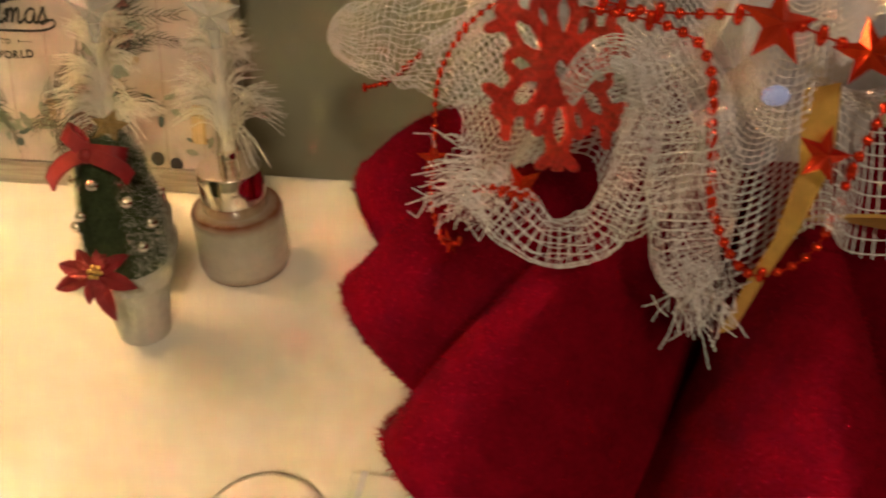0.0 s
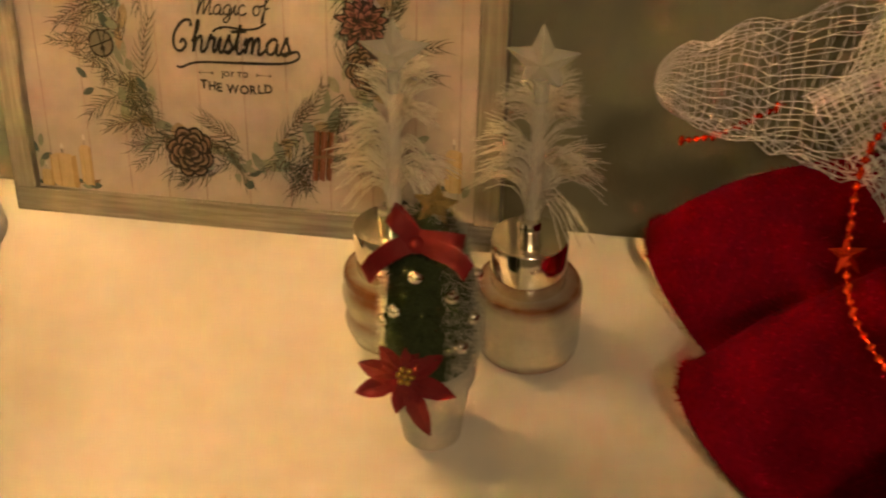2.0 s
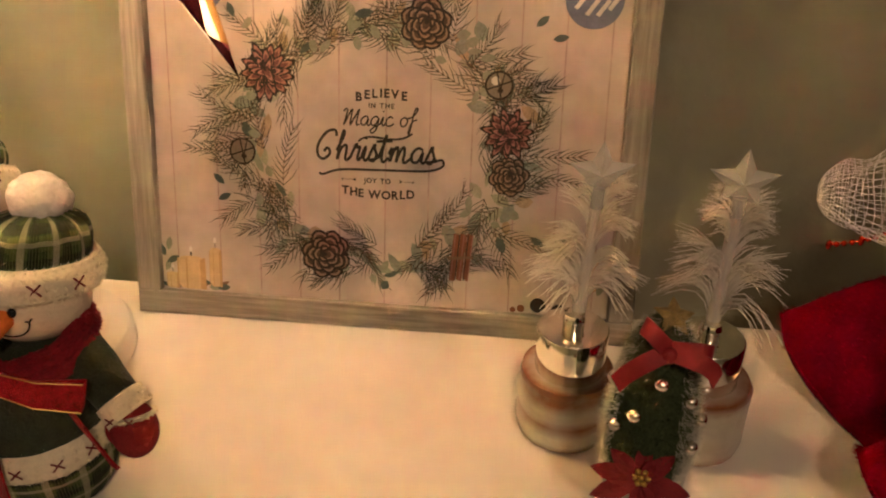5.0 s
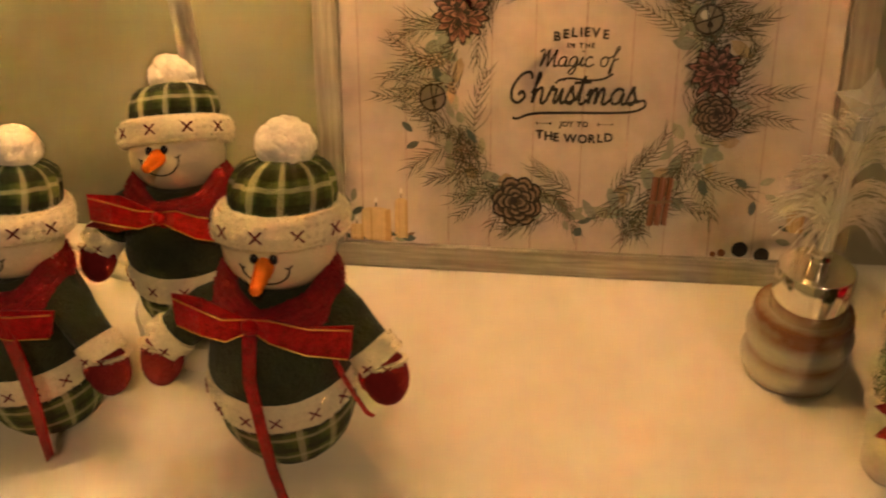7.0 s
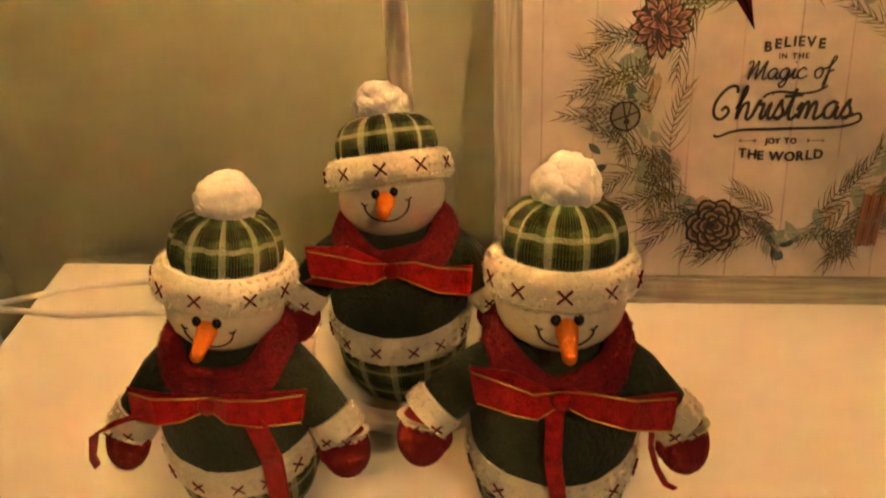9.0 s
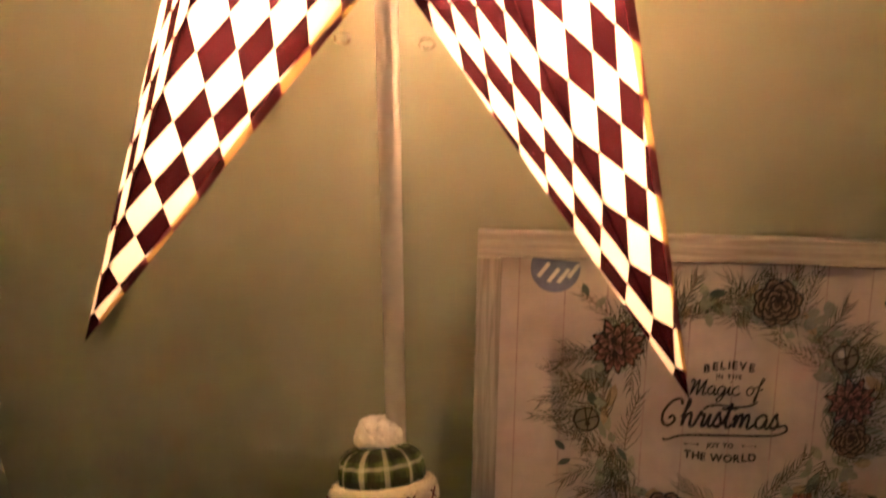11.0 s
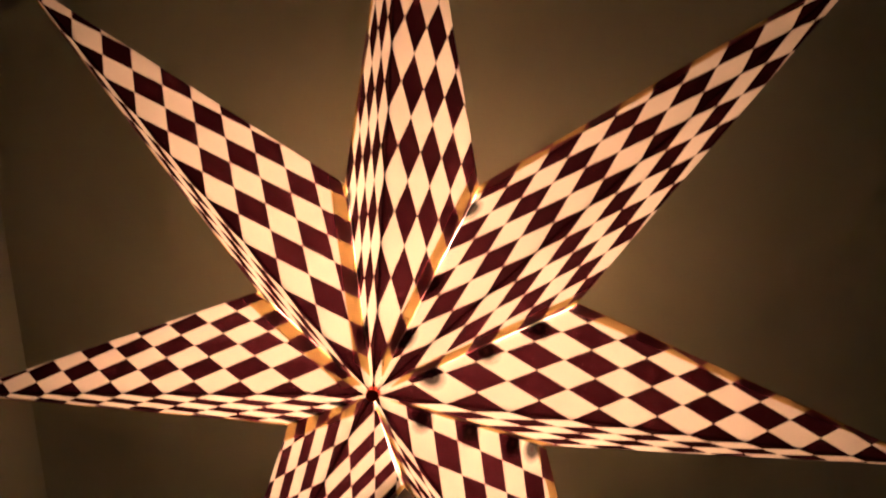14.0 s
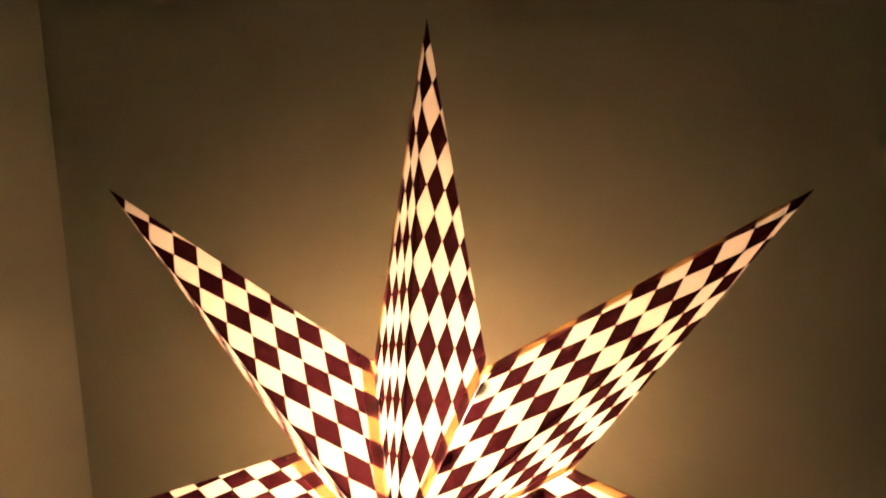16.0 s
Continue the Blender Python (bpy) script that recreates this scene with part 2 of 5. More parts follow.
BRUSH = mat("green_bristle", (0.060, 0.085, 0.034), 0.85, var=0.35, scale=150, bump=0.9, bscale=600)
SNOWTIP = mat("snow_bristle", (0.80, 0.79, 0.70), 0.9, var=0.2, scale=120)
PETAL = mat("red_cloth_petal", (0.24, 0.012, 0.018), 0.7, var=0.2, scale=120, bump=0.3, sheen=0.2)
BOW = mat("red_velvet_ribbon", (0.26, 0.008, 0.014), 0.6, var=0.15, scale=90, sheen=0.08)
GLITSTAR = mat("gold_glitter", (0.42, 0.30, 0.12), 0.45, metal=0.4, var=0.4, scale=400, bump=0.8)
FLEECE = mat("cream_fleece", (0.78, 0.72, 0.58), 0.95, var=0.1, scale=140, bump=0.3, bscale=260, sheen=0.3, spec=0.1)
POMPOM = mat("white_pompom_yarn", (0.93, 0.91, 0.87), 0.95, var=0.08, scale=90, bump=0.5, bscale=380, sheen=0.5, spec=0.05)
SKIN = mat("cream_stockinette", (0.80, 0.72, 0.58), 0.85, var=0.04, scale=60, bump=0.25, bscale=900)
GREEN = mat("dark_green_felt", (0.024, 0.030, 0.014), 0.95, var=0.25, scale=150, bump=0.6, bscale=500, sheen=0.1)
PLAID = plaid_material("green_plaid_flannel")
MITT = mat("red_felt", (0.24, 0.012, 0.016), 0.9, var=0.15, scale=150, bump=0.5, bscale=500)
SCARF = mat("red_chenille", (0.23, 0.004, 0.012), 0.9, var=0.3, scale=150, bump=0.6, bscale=300, sheen=0.05)
ORANGE = mat("orange_felt", (0.85, 0.20, 0.02), 0.75, var=0.1, scale=120, bump=0.4)
BEAD = mat("black_bead", (0.012, 0.012, 0.014), 0.25, var=0.05)
STITCH = mat("maroon_thread", (0.16, 0.012, 0.02), 0.8)
RIBBON = mat("sheer_red_ribbon", (0.42, 0.010, 0.020), 0.30, metal=0.75, var=0.6, scale=240, bump=0.8)
PINK = mat("rosy_cheek", (0.80, 0.52, 0.36), 0.9, var=0.05)

# ---- mesh helpers ----


def obj(name, bm, material, parent=None, label=""):
    me = bpy.data.meshes.new(name)
    bmesh.ops.recalc_face_normals(bm, faces=bm.faces[:])
    for e in bm.edges:
        if len(e.link_faces) == 2 and e.calc_face_angle(0) > 0.75:
            e.smooth = False
    bm.to_mesh(me)
    bm.free()
    for m in (material if isinstance(material, (list, tuple)) else [material]):
        me.materials.append(m)
    ob = new(name, me)
    if parent:
        ob.parent = parent
    if label:
        ob["label"] = label
    return ob


def part(name, bm, material, parent, label=""):
    return obj(name, bm, material, parent, label)


def empty(name, m, label, category, group="", kind=""):
    ob = new(name)
    ob.empty_display_size = 0.02
    ob.matrix_world = m
    return tagged(ob, label, category, group, kind)


def smooth(bm):
    for f in bm.faces:
        f.smooth = True
    return bm


def box(bm, lo, hi, m=None, bev=0.0, mi=0):
    r = bmesh.ops.create_cube(bm, size=1, matrix=Matrix.Translation([(a + b) / 2 for a, b in zip(lo, hi)]) @ Matrix.Diagonal([b - a for a, b in zip(lo, hi)] + [1]))
    vs = r["verts"]
    if bev:
        es = list({e for v in vs for e in v.link_edges})
        rb = bmesh.ops.bevel(bm, geom=es, offset=bev, segments=2, affect="EDGES", profile=0.6)
        vs = list({v for v in rb["verts"]} | {v for v in vs if v.is_valid})
    if m is not None:
        bmesh.ops.transform(bm, matrix=m, verts=vs)
    for v in vs:
        for f in v.link_faces:
            f.material_index = mi
    return vs


def lathe(bm, prof, seg=32, m=None, mi=0, spine=None, wob=0.0, uvr=None, cap=True):
    """A turned shape from (radius, z) pairs; spine(z) shifts the rings; uvr lays a cloth map in metres."""
    uvl = bm.loops.layers.uv.verify() if uvr else None
    rings = []
    for r, z in prof:
        ring = []
        for i in range(seg):
            a = 2 * math.pi * i / seg
            rr = r * (1 + wob * noise.noise((3 * math.cos(a), 3 * math.sin(a), z * 90)))
            dx, dy = spine(z) if spine else (0, 0)
            co = Vector((rr * math.cos(a) + dx, rr * math.sin(a) + dy, z))
            ring.append(bm.verts.new(m @ co if m is not None else co))
        rings.append(ring)
    for j in range(len(rings) - 1):
        for i in range(seg):
            f = bm.faces.new((rings[j][i], rings[j][(i + 1) % seg], rings[j + 1][(i + 1) % seg], rings[j + 1][i]))
            f.material_index, f.smooth = mi, True
            if uvr:
                for lp, (ii, jj) in zip(f.loops, ((i, j), (i + 1, j), (i + 1, j + 1), (i, j + 1))):
                    lp[uvl].uv = (2 * math.pi * uvr * ii / seg, prof[jj][1])
    if cap:
        for ring in (rings[0], rings[-1]):
            f = bm.faces.new(ring)
            f.material_index = mi
    return rings


def ball(bm, c, r, mi=0, scale=(1, 1, 1), sub=2, rot=None, rough=0.0, freq=120):
    m = Matrix.Translation(c) @ (rot.to_4x4() if rot is not None else Matrix()) @ Matrix.Diagonal((*scale, 1))
    vs = bmesh.ops.create_icosphere(bm, subdivisions=sub, radius=r)["verts"]
    for v in vs:
        if rough:
            v.co *= 1 + rough * noise.noise(v.co * freq)
        v.co = m @ v.co
        for f in v.link_faces:
            f.material_index, f.smooth = mi, True
    return vs


def tube(bm, pts, r, seg=6, mi=0, r1=None, cap=True):
    pts = [Vector(p) for p in pts]
    rings = []
    up = Vector((0.03, 0.02, 1))
    for i, p in enumerate(pts):
        d = (pts[min(i + 1, len(pts) - 1)] - pts[max(i - 1, 0)]).normalized()
        if abs(d.dot(up.normalized())) > 0.97:
            up = Vector((1, 0.05, 0.02))
        x = d.cross(up).normalized()
        y = d.cross(x)
        rr = r if r1 is None else r + (r1 - r) * i / (len(pts) - 1)
        rings.append([bm.verts.new(p + x * rr * math.cos(2 * math.pi * k / seg) + y * rr * math.sin(2 * math.pi * k / seg)) for k in range(seg)])
    for a, b in zip(rings, rings[1:]):
        for k in range(seg):
            f = bm.faces.new((a[k], a[(k + 1) % seg], b[(k + 1) % seg], b[k]))
            f.material_index, f.smooth = mi, True
    if cap and seg > 2:
        for ring in (rings[0], rings[-1]):
            bm.faces.new(ring).material_index = mi
    return rings


def strip(bm, pts, width, side, thick=0.0006, mi=0, taper=None):
    """A ribbon along pts; side(i) gives its width direction. Two faces thick."""
    rows = []
    n = len(pts)
    for i, p in enumerate(pts):
        p = Vector(p)
        s = Vector(side(i)).normalized() if callable(side) else Vector(side).normalized()
        d = (Vector(pts[min(i + 1, n - 1)]) - Vector(pts[max(i - 1, 0)])).normalized()
        nn = d.cross(s).normalized() * thick
        w = width * (taper(i / (n - 1)) if taper else 1) / 2
        rows.append([bm.verts.new(p + s * w + nn), bm.verts.new(p - s * w + nn), bm.verts.new(p - s * w - nn), bm.verts.new(p + s * w - nn)])
    for a, b in zip(rows, rows[1:]):
        for k in range(4):
            f = bm.faces.new((a[k], a[(k + 1) % 4], b[(k + 1) % 4], b[k]))
            f.material_index, f.smooth = mi, k in (0, 2)
    for r in (rows[0], rows[-1]):
        bm.faces.new(r).material_index = mi


def star_solid(bm, R, r, depth, m=None, mi=0, n=5):
    """A faceted star, puffed to both sides."""
    ring = []
    for i in range(2 * n):
        a = math.pi / 2 + math.pi * i / n
        q = R if i % 2 == 0 else r
        ring.append(bm.verts.new((q * math.cos(a), 0, q * math.sin(a))))
    f, b = bm.verts.new((0, -depth, 0)), bm.verts.new((0, depth, 0))
    for i in range(2 * n):
        bm.faces.new((ring[i], ring[(i + 1) % (2 * n)], f)).material_index = mi
        bm.faces.new((ring[(i + 1) % (2 * n)], ring[i], b)).material_index = mi
    if m is not None:
        for v in ring + [f, b]:
            v.co = m @ v.co


def flat(bm, pts, mi=0):
    f = bm.faces.new([bm.verts.new(p) for p in pts])
    f.material_index = mi
    return f


def uv_box(bm, s=1.0):
    """A box map in metres with u along each face's longest direction."""
    uvl = bm.loops.layers.uv.verify()
    for f in bm.faces:
        n = f.normal
        ax = max(range(3), key=lambda i: abs(n[i]))
        o = [i for i in range(3) if i != ax]
        ext = [max(v.co[i] for v in f.verts) - min(v.co[i] for v in f.verts) for i in o]
        if ext[0] < ext[1]:
            o.reverse()
        for lp in f.loops:
            lp[uvl].uv = (lp.vert.co[o[0]] * s, lp.vert.co[o[1]] * s)


# ---- room ----
bm = bmesh.new()
box(bm, (-0.96, 0.547, 0), (2.6, 0.667, 2.4))
tagged(obj("wall_north", bm, WALL), "sage green painted plaster wall behind the table", "wall", kind="structure")
bm = bmesh.new()
box(bm, (-0.98, -3.0, 0), (-0.86, 0.547, 2.4))
tagged(obj("wall_west", bm, SIDE), "pale painted side wall meeting the green wall", "wall", kind="structure")
bm = bmesh.new()
box(bm, (2.6, -3.0, 0), (2.72, 0.667, 2.4))
tagged(obj("wall_east", bm, SIDE), "plain painted wall closing the room", "wall", kind="structure")
bm = bmesh.new()
box(bm, (-0.98, -3.12, 0), (2.72, -3.0, 2.4))
tagged(obj("wall_south", bm, SIDE), "plain painted wall closing the room", "wall", kind="structure")
bm = bmesh.new()
box(bm, (-0.98, -3.12, -0.1), (2.72, 0.667, 0))
bm.normal_update()
uv_box(bm)
tagged(obj("floor", bm, FLOOR), "brown wooden floor", "floor", kind="structure")
bm = bmesh.new()
box(bm, (-0.98, -3.12, 2.4), (2.72, 0.667, 2.5))
tagged(obj("ceiling", bm, CEIL), "plain white ceiling", "ceiling", kind="structure")

table = empty("side_table", pose(0.0, 0.483, 0, 0, 0, -1.55), "white lacquered side table standing by the green wall", "table")
bm = bmesh.new()
box(bm, (-0.786, -0.50, TOP - 0.03), (0.95, 0.0, TOP), bev=0.002)
part("tabletop", bm, WHITE, table)
for lx in (-0.75, 0.86):
    for ly in (-0.46, -0.08):
        bm = bmesh.new()
        box(bm, (lx, ly, 0), (lx + 0.05, ly + 0.05, TOP - 0.03), bev=0.003)
        part("leg", bm, WHITE, table)

# ---- star lamp ----
lampo = empty("star_lamp", pose(-0.541, 0.41, TOP), "lit paper star lamp with maroon diamonds on white stand", "lamp")
bm = bmesh.new()
lathe(bm, [(0.055, 0), (0.057, 0.002), (0.057, 0.014), (0.055, 0.0168), (0.02, 0.0175), (0.008, 0.0178)], 64)
part("base", bm, PLASTIC, lampo, "round white weighted base")
up = Vector((-0.002, 0.034, 0.361)).normalized()
bm = bmesh.new()
tube(bm, [up * 0.016, up * 0.2, up * 0.402], 0.0054, 20)
part("pole", bm, STEEL, lampo, "slim white metal pole")
bm = bmesh.new()
tube(bm, [up * 0.398, up * 0.400, up * 0.437, up * 0.439], 0.0085, 20)
part("bulb_holder", bm, PLASTIC, lampo)
# added ring under the bulb, keeps its direct light off the table
bm = bmesh.new()
lathe(bm, [(0.0087, 0.424), (0.0235, 0.426), (0.0240, 0.4275), (0.0235, 0.429), (0.0087, 0.431)], 40, spine=lambda z: (up.x / up.z * z, up.y / up.z * z), cap=False)
part("light_stop_ring", bm, PLASTIC, lampo, "added white ring blocking the bulb's direct downward light")
bm = bmesh.new()
bc = STAR - Vector((-0.541, 0.41, TOP)) + Vector((0, 0.022, 0.006))
lathe(bm, [(0.008, -0.046), (0.012, -0.036), (0.021, -0.022), (0.026, -0.006), (0.0265, 0.004), (0.022, 0.016), (0.013, 0.0235), (0.003, 0.026)], 32, Matrix.Translation(bc))
part("bulb", bm, GLOW, lampo, "glowing frosted bulb")

shade = pose(STAR.x + 0.541, STAR.y - 0.41, STAR.z - TOP, -3.36, 1.8, -4.4)
SR, SN, SD = 0.341, 0.106, 0.103
# how far each folded tip and each notch strays: outwards, round, and back
TIP = ((0.004, 0.003, -0.001), (-0.002, -0.0125, 0.012), (-0.002, -0.009, 0.008), (-0.002, -0.009, -0.016), (0.006, 0.0095, -0.003), (-0.002, 0.010, 0.004), (0.005, 0.022, -0.011))
NOTCH = ((-0.0015, -0.005, 0.004), (-0.003, 0.0, 0.0045), (-0.0075, 0.001, -0.012), (0, 0, 0), (0.006, 0.006, -0.009), (0.005, 0.004, -0.005), (0.0015, 0.003, 0.0025))


def star_point(r, ang, y):
    return Vector((r * math.cos(ang), y, r * math.sin(ang)))


def paper_face(bm, tri, uvs):
    uvl = bm.loops.layers.uv.verify()
    f = bm.faces.new([bm.verts.new(p) for p in tri])
    for lp, c in zip(f.loops, uvs):
        lp[uvl].uv = c
    return f


for k in range(7):
    a = math.pi / 2 + 2 * math.pi * k / 7
    T = star_point(SR + TIP[k][0], a + TIP[k][1] / SR, TIP[k][2])
    bm, bt, bl, dabs = bmesh.new(), bmesh.new(), bmesh.new(), []
    for y in (-SD, SD):
        C = Vector((0, y, 0))
        for s in (-1, 1):
            nk = NOTCH[k if s > 0 else (k - 1) % 7]
            N = star_point(SN + nk[0], a + s * math.pi / 7 + nk[1] / SN, nk[2])
            # front valleys round the top, and the seam where the star is laced shut, stand a little open
            slack = 0.0
            if (k, s) in ((3, 1), (4, -1)):
                slack = 0.013 if y < 0 else 0.011
            elif y < 0:
                slack = 0.0065 if s == 1 and k in (0, 1, 5, 6) else 0.0
            axis = (C - T).normalized()
            along = (N - T).dot(axis)
            across = ((N - T) - axis * along).length * s
            cuv = (0.0, (C - T).length)
            M = N.lerp(T, slack)
            paper_face(bm, [T, C, M], [(0, 0), cuv, (across * (1 - slack), along * (1 - slack))])
            bl.faces.new([bl.verts.new(p * 0.982) for p in (T, C, M)])
            # glued tab: along the outer edge on one side, down the valley on the other
            out = (N - T).cross(C - T).normalized()
            if out.y * y < 0:
                out = -out

            def at(w_t, w_c):
                p = N * (1 - w_t - w_c) + T * w_t + C * w_c
                return p + out * 0.0007, (across * (1 - w_t - w_c), along * (1 - w_t - w_c) + cuv[1] * w_c)
            if s == 1:
                q = [at(0.95, 0.0), at(0.0, 0.0), at(0.01, 0.070), at(0.93, 0.028)]
            else:
                q = [at(0.0, 0.01), at(0.0, 0.93), at(0.040, 0.91), at(0.055, 0.02)]
            paper_face(bt, [c[0] for c in q], [c[1] for c in q])
            if s == 1 and y < 0 and k != 3:
                # dabs of painted shade where the dark diamonds meet the valley
                run = []
                for i in range(8, 92):
                    u, v = at(0.0, i / 100)[1]
                    u, v = u / DIAMOND[0], (v - 0.008) / DIAMOND[1]
                    if (math.floor(u + v + 100.5) + math.floor(u - v + 100.5)) % 2 == 0:
                        run.append(i)
                        continue
                    if len(run) > 5:
                        mid = at(0.022, sum(run) / len(run) / 100)[0]
                        e1 = (C - N).normalized()
                        e2 = e1.cross(out)
                        bg = bmesh.new()
                        lay = bg.verts.layers.float.new("dab")
                        rings = []
                        for rad, fac in ((0.0100, 0.0), (0.0074, 0.55), (0.0046, 0.95), (0.0008, 0.97)):
                            rings.append([bg.verts.new(shade @ (mid + out * 0.0006 + (e1 * math.cos(q7) + e2 * math.sin(q7)) * rad)) for q7 in [2 * math.pi * j / 14 for j in range(14)]])
                            for v in rings[-1]:
                                v[lay] = fac
                        for r0, r1 in zip(rings, rings[1:]):
                            for j in range(14):
                                bg.faces.new((r0[j], r0[(j + 1) % 14], r1[(j + 1) % 14], r1[j]))
                        bg.faces.new(rings[-1])
                        dabs.append(bg)
                    run = []
    bmesh.ops.transform(bm, matrix=shade, verts=bm.verts)
    bmesh.ops.transform(bt, matrix=shade, verts=bt.verts)
    bmesh.ops.transform(bl, matrix=shade, verts=bl.verts)
    arm = part("star_point", bm, PAPER, lampo)
    part("lining", bl, LINING, arm, "white unprinted inner sheet")
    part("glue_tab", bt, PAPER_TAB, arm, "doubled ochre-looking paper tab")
    for bg in dabs:
        part("shade_spot", bg, VALLEY_SHADE, arm, "soft dark spot painting the shade in the valley")
    bm = bmesh.new()
    ball(bm, shade @ star_point(SN + NOTCH[k][0], a + math.pi / 7 + NOTCH[k][1] / SN, NOTCH[k][2]), 0.0016, sub=1)
    part("clasp", bm, CHROME, lampo)
for sx in (-1, 1):
    bm = bmesh.new()
    c = shade @ Vector((sx * 0.019, -0.004, -0.139))
    tube(bm, [c + Vector((0.0035 * math.cos(q), 0, 0.0022 * math.sin(q))) for q in [i * math.pi / 6 for i in range(13)]], 0.0006, 5, cap=False)
    part("wire_hook", bm, CHROME, lampo, "bent wire hook closing the star")
bm = bmesh.new()
lathe(bm, [(0.001, SD + 0.001), (0.0035, SD + 0.0012), (0.004, SD - 0.003)], 10, shade @ pose(0, 0, 0, 90, 0, 0))
part("centre_bead", bm, REDMETAL, lampo)

# ---- framed print ----
FW, FH, FB = 0.320, 0.230, 0.0155
print_frame = empty("framed_print", pose(-0.5, 0.4635, TOP, -16.2, 0, -0.95), "wreath print in grey-washed wooden frame leaning on the wall", "picture")
for x0, x1, z0, z1 in ((0, FW, 0, FB), (0, FW, FH - FB, FH), (0, FB, FB, FH - FB), (FW - FB, FW, FB, FH - FB)):
    bm = bmesh.new()
    box(bm, (x0, -0.002, z0), (x1, 0.013, z1), bev=0.001)
    bm.normal_update()
    uv_box(bm)
    part("frame_rail", bm, WOOD, print_frame)
bm = bmesh.new()
box(bm, (FB - 0.002, 0.004, FB - 0.002), (FW - FB + 0.002, 0.009, FH - FB + 0.002))
sheet = part("printed_sheet", bm, SHEET, print_frame, "print of a pine wreath on pale planks")

def sheet_part(name, bm, material, label="", lift=0.0):
    ob = part(name, bm, material, sheet, label)
    ob.location.y = 0.0037 - 0.0002 * lift
    return ob


rnd = random.Random(21)
for i in range(11):
    bm = bmesh.new()
    x = FB + 0.012 + 0.0268 * i + rnd.uniform(-0.002, 0.002)
    flat(bm, [(x, 0, FB - 0.001), (x + 0.0010, 0, FB - 0.001), (x + 0.0008, 0, FH - FB + 0.001), (x - 0.0002, 0, FH - FB + 0.001)])
    sheet_part("plank_line", bm, SEAM, lift=0)

NEEDLE = [mat("needle_ink_%s" % n, c, 0.55) for n, c in (("dark", (0.026, 0.032, 0.024)), ("mid", (0.060, 0.070, 0.045)), ("pale", (0.20, 0.20, 0.14)), ("brown", (0.10, 0.062, 0.036)))]
LEAF = mat("leaf_ink", (0.27, 0.29, 0.23), 0.55, var=0.25, scale=300)
LEAFD = mat("dark_leaf_ink", (0.07, 0.10, 0.095), 0.55, var=0.25, scale=300)
CONE = mat("cone_ink", (0.070, 0.040, 0.028), 0.55, var=0.3, scale=500)
CONEL = mat("cone_tip_ink", (0.27, 0.175, 0.125), 0.55, var=0.2, scale=500)
CONED = mat("cone_shadow_ink", (0.018, 0.012, 0.011), 0.55)
CONERL = mat("pink_cone_tip_ink", (0.33, 0.15, 0.125), 0.55, var=0.2, scale=500)
CONER = mat("red_cone_ink", (0.13, 0.045, 0.042), 0.55, var=0.3, scale=500)
TWIG = mat("twig_ink", (0.20, 0.12, 0.07), 0.55)
CREAM = mat("candle_ink", (0.60, 0.45, 0.26), 0.55, var=0.15, scale=200)
BLUE = mat("ornament_ink", (0.16, 0.18, 0.30), 0.55, var=0.2, scale=200)
BELLINK = mat("bell_ink", (0.21, 0.18, 0.15), 0.5, var=0.3, scale=150)
PALEINK = mat("pale_ink", (0.70, 0.66, 0.64), 0.55)
WAXD = mat("wax_shade_ink", (0.48, 0.32, 0.16), 0.55, var=0.2, scale=200)
CINN = mat("cinnamon_ink", (0.20, 0.07, 0.035), 0.55, var=0.3, scale=400)


def needle_line(bm, x, z, a, ln, w, mi):
    dx, dz = math.cos(a), math.sin(a)
    flat(bm, [(x - dz * w, 0, z + dx * w), (x + dz * w, 0, z - dx * w), (x + dx * ln, 0, z + dz * ln)], mi)


def sprig(x, z, ang, ln, dens=1.0):
    """A printed pine sprig: a bent twig with needles to both sides."""
    bm = bmesh.new()
    bend = rnd.uniform(-0.5, 0.5)
    n = int(11 * dens)
    px, pz = x, z
    for i in range(n):
        t = i / n
        a = ang + bend * t
        px, pz = px + math.cos(a) * ln / n, pz + math.sin(a) * ln / n
        needle_line(bm, px, pz, a, ln / n * 1.5, 0.00038, 3)
        for sg in (-1, 1):
            # each needle is two bent strokes
            na = a + sg * rnd.uniform(0.55, 0.95) * (1 - 0.45 * t)
            nl, ink = 0.0155 * (1 - 0.30 * t) * rnd.uniform(0.7, 1.2), rnd.choice((0, 0, 0, 0, 1, 1, 3))
            kx, kz = px + math.cos(na) * nl * 0.5, pz + math.sin(na) * nl * 0.5
            wx, wz = -math.sin(na) * 0.00027, math.cos(na) * 0.00027
            nb = na - sg * rnd.uniform(0.1, 0.4)
            tip = (kx + math.cos(nb) * nl * 0.5, 0, kz + math.sin(nb) * nl * 0.5)
            flat(bm, [(px + wx, 0, pz + wz), (px - wx, 0, pz - wz), (kx - wx, 0, kz - wz), tip, (kx + wx, 0, kz + wz)], ink)
    return sheet_part("pine_sprig", bm, NEEDLE, "", 1 + rnd.random())


def leaf(x, z, ang, ln, wd, material, lift=2.2):
    bm = bmesh.new()
    pts = []
    for sg in (1, -1):
        for t in ((0, 0.25, 0.5, 0.75) if sg > 0 else (1, 0.75, 0.5, 0.25)):
            o = sg * wd * math.sin(math.pi * t) ** 0.7
            pts.append((x + math.cos(ang) * ln * t - math.sin(ang) * o, 0, z + math.sin(ang) * ln * t + math.cos(ang) * o))
    flat(bm, pts)
    sheet_part("leaf_print", bm, material, "", lift + rnd.random() * 0.5)


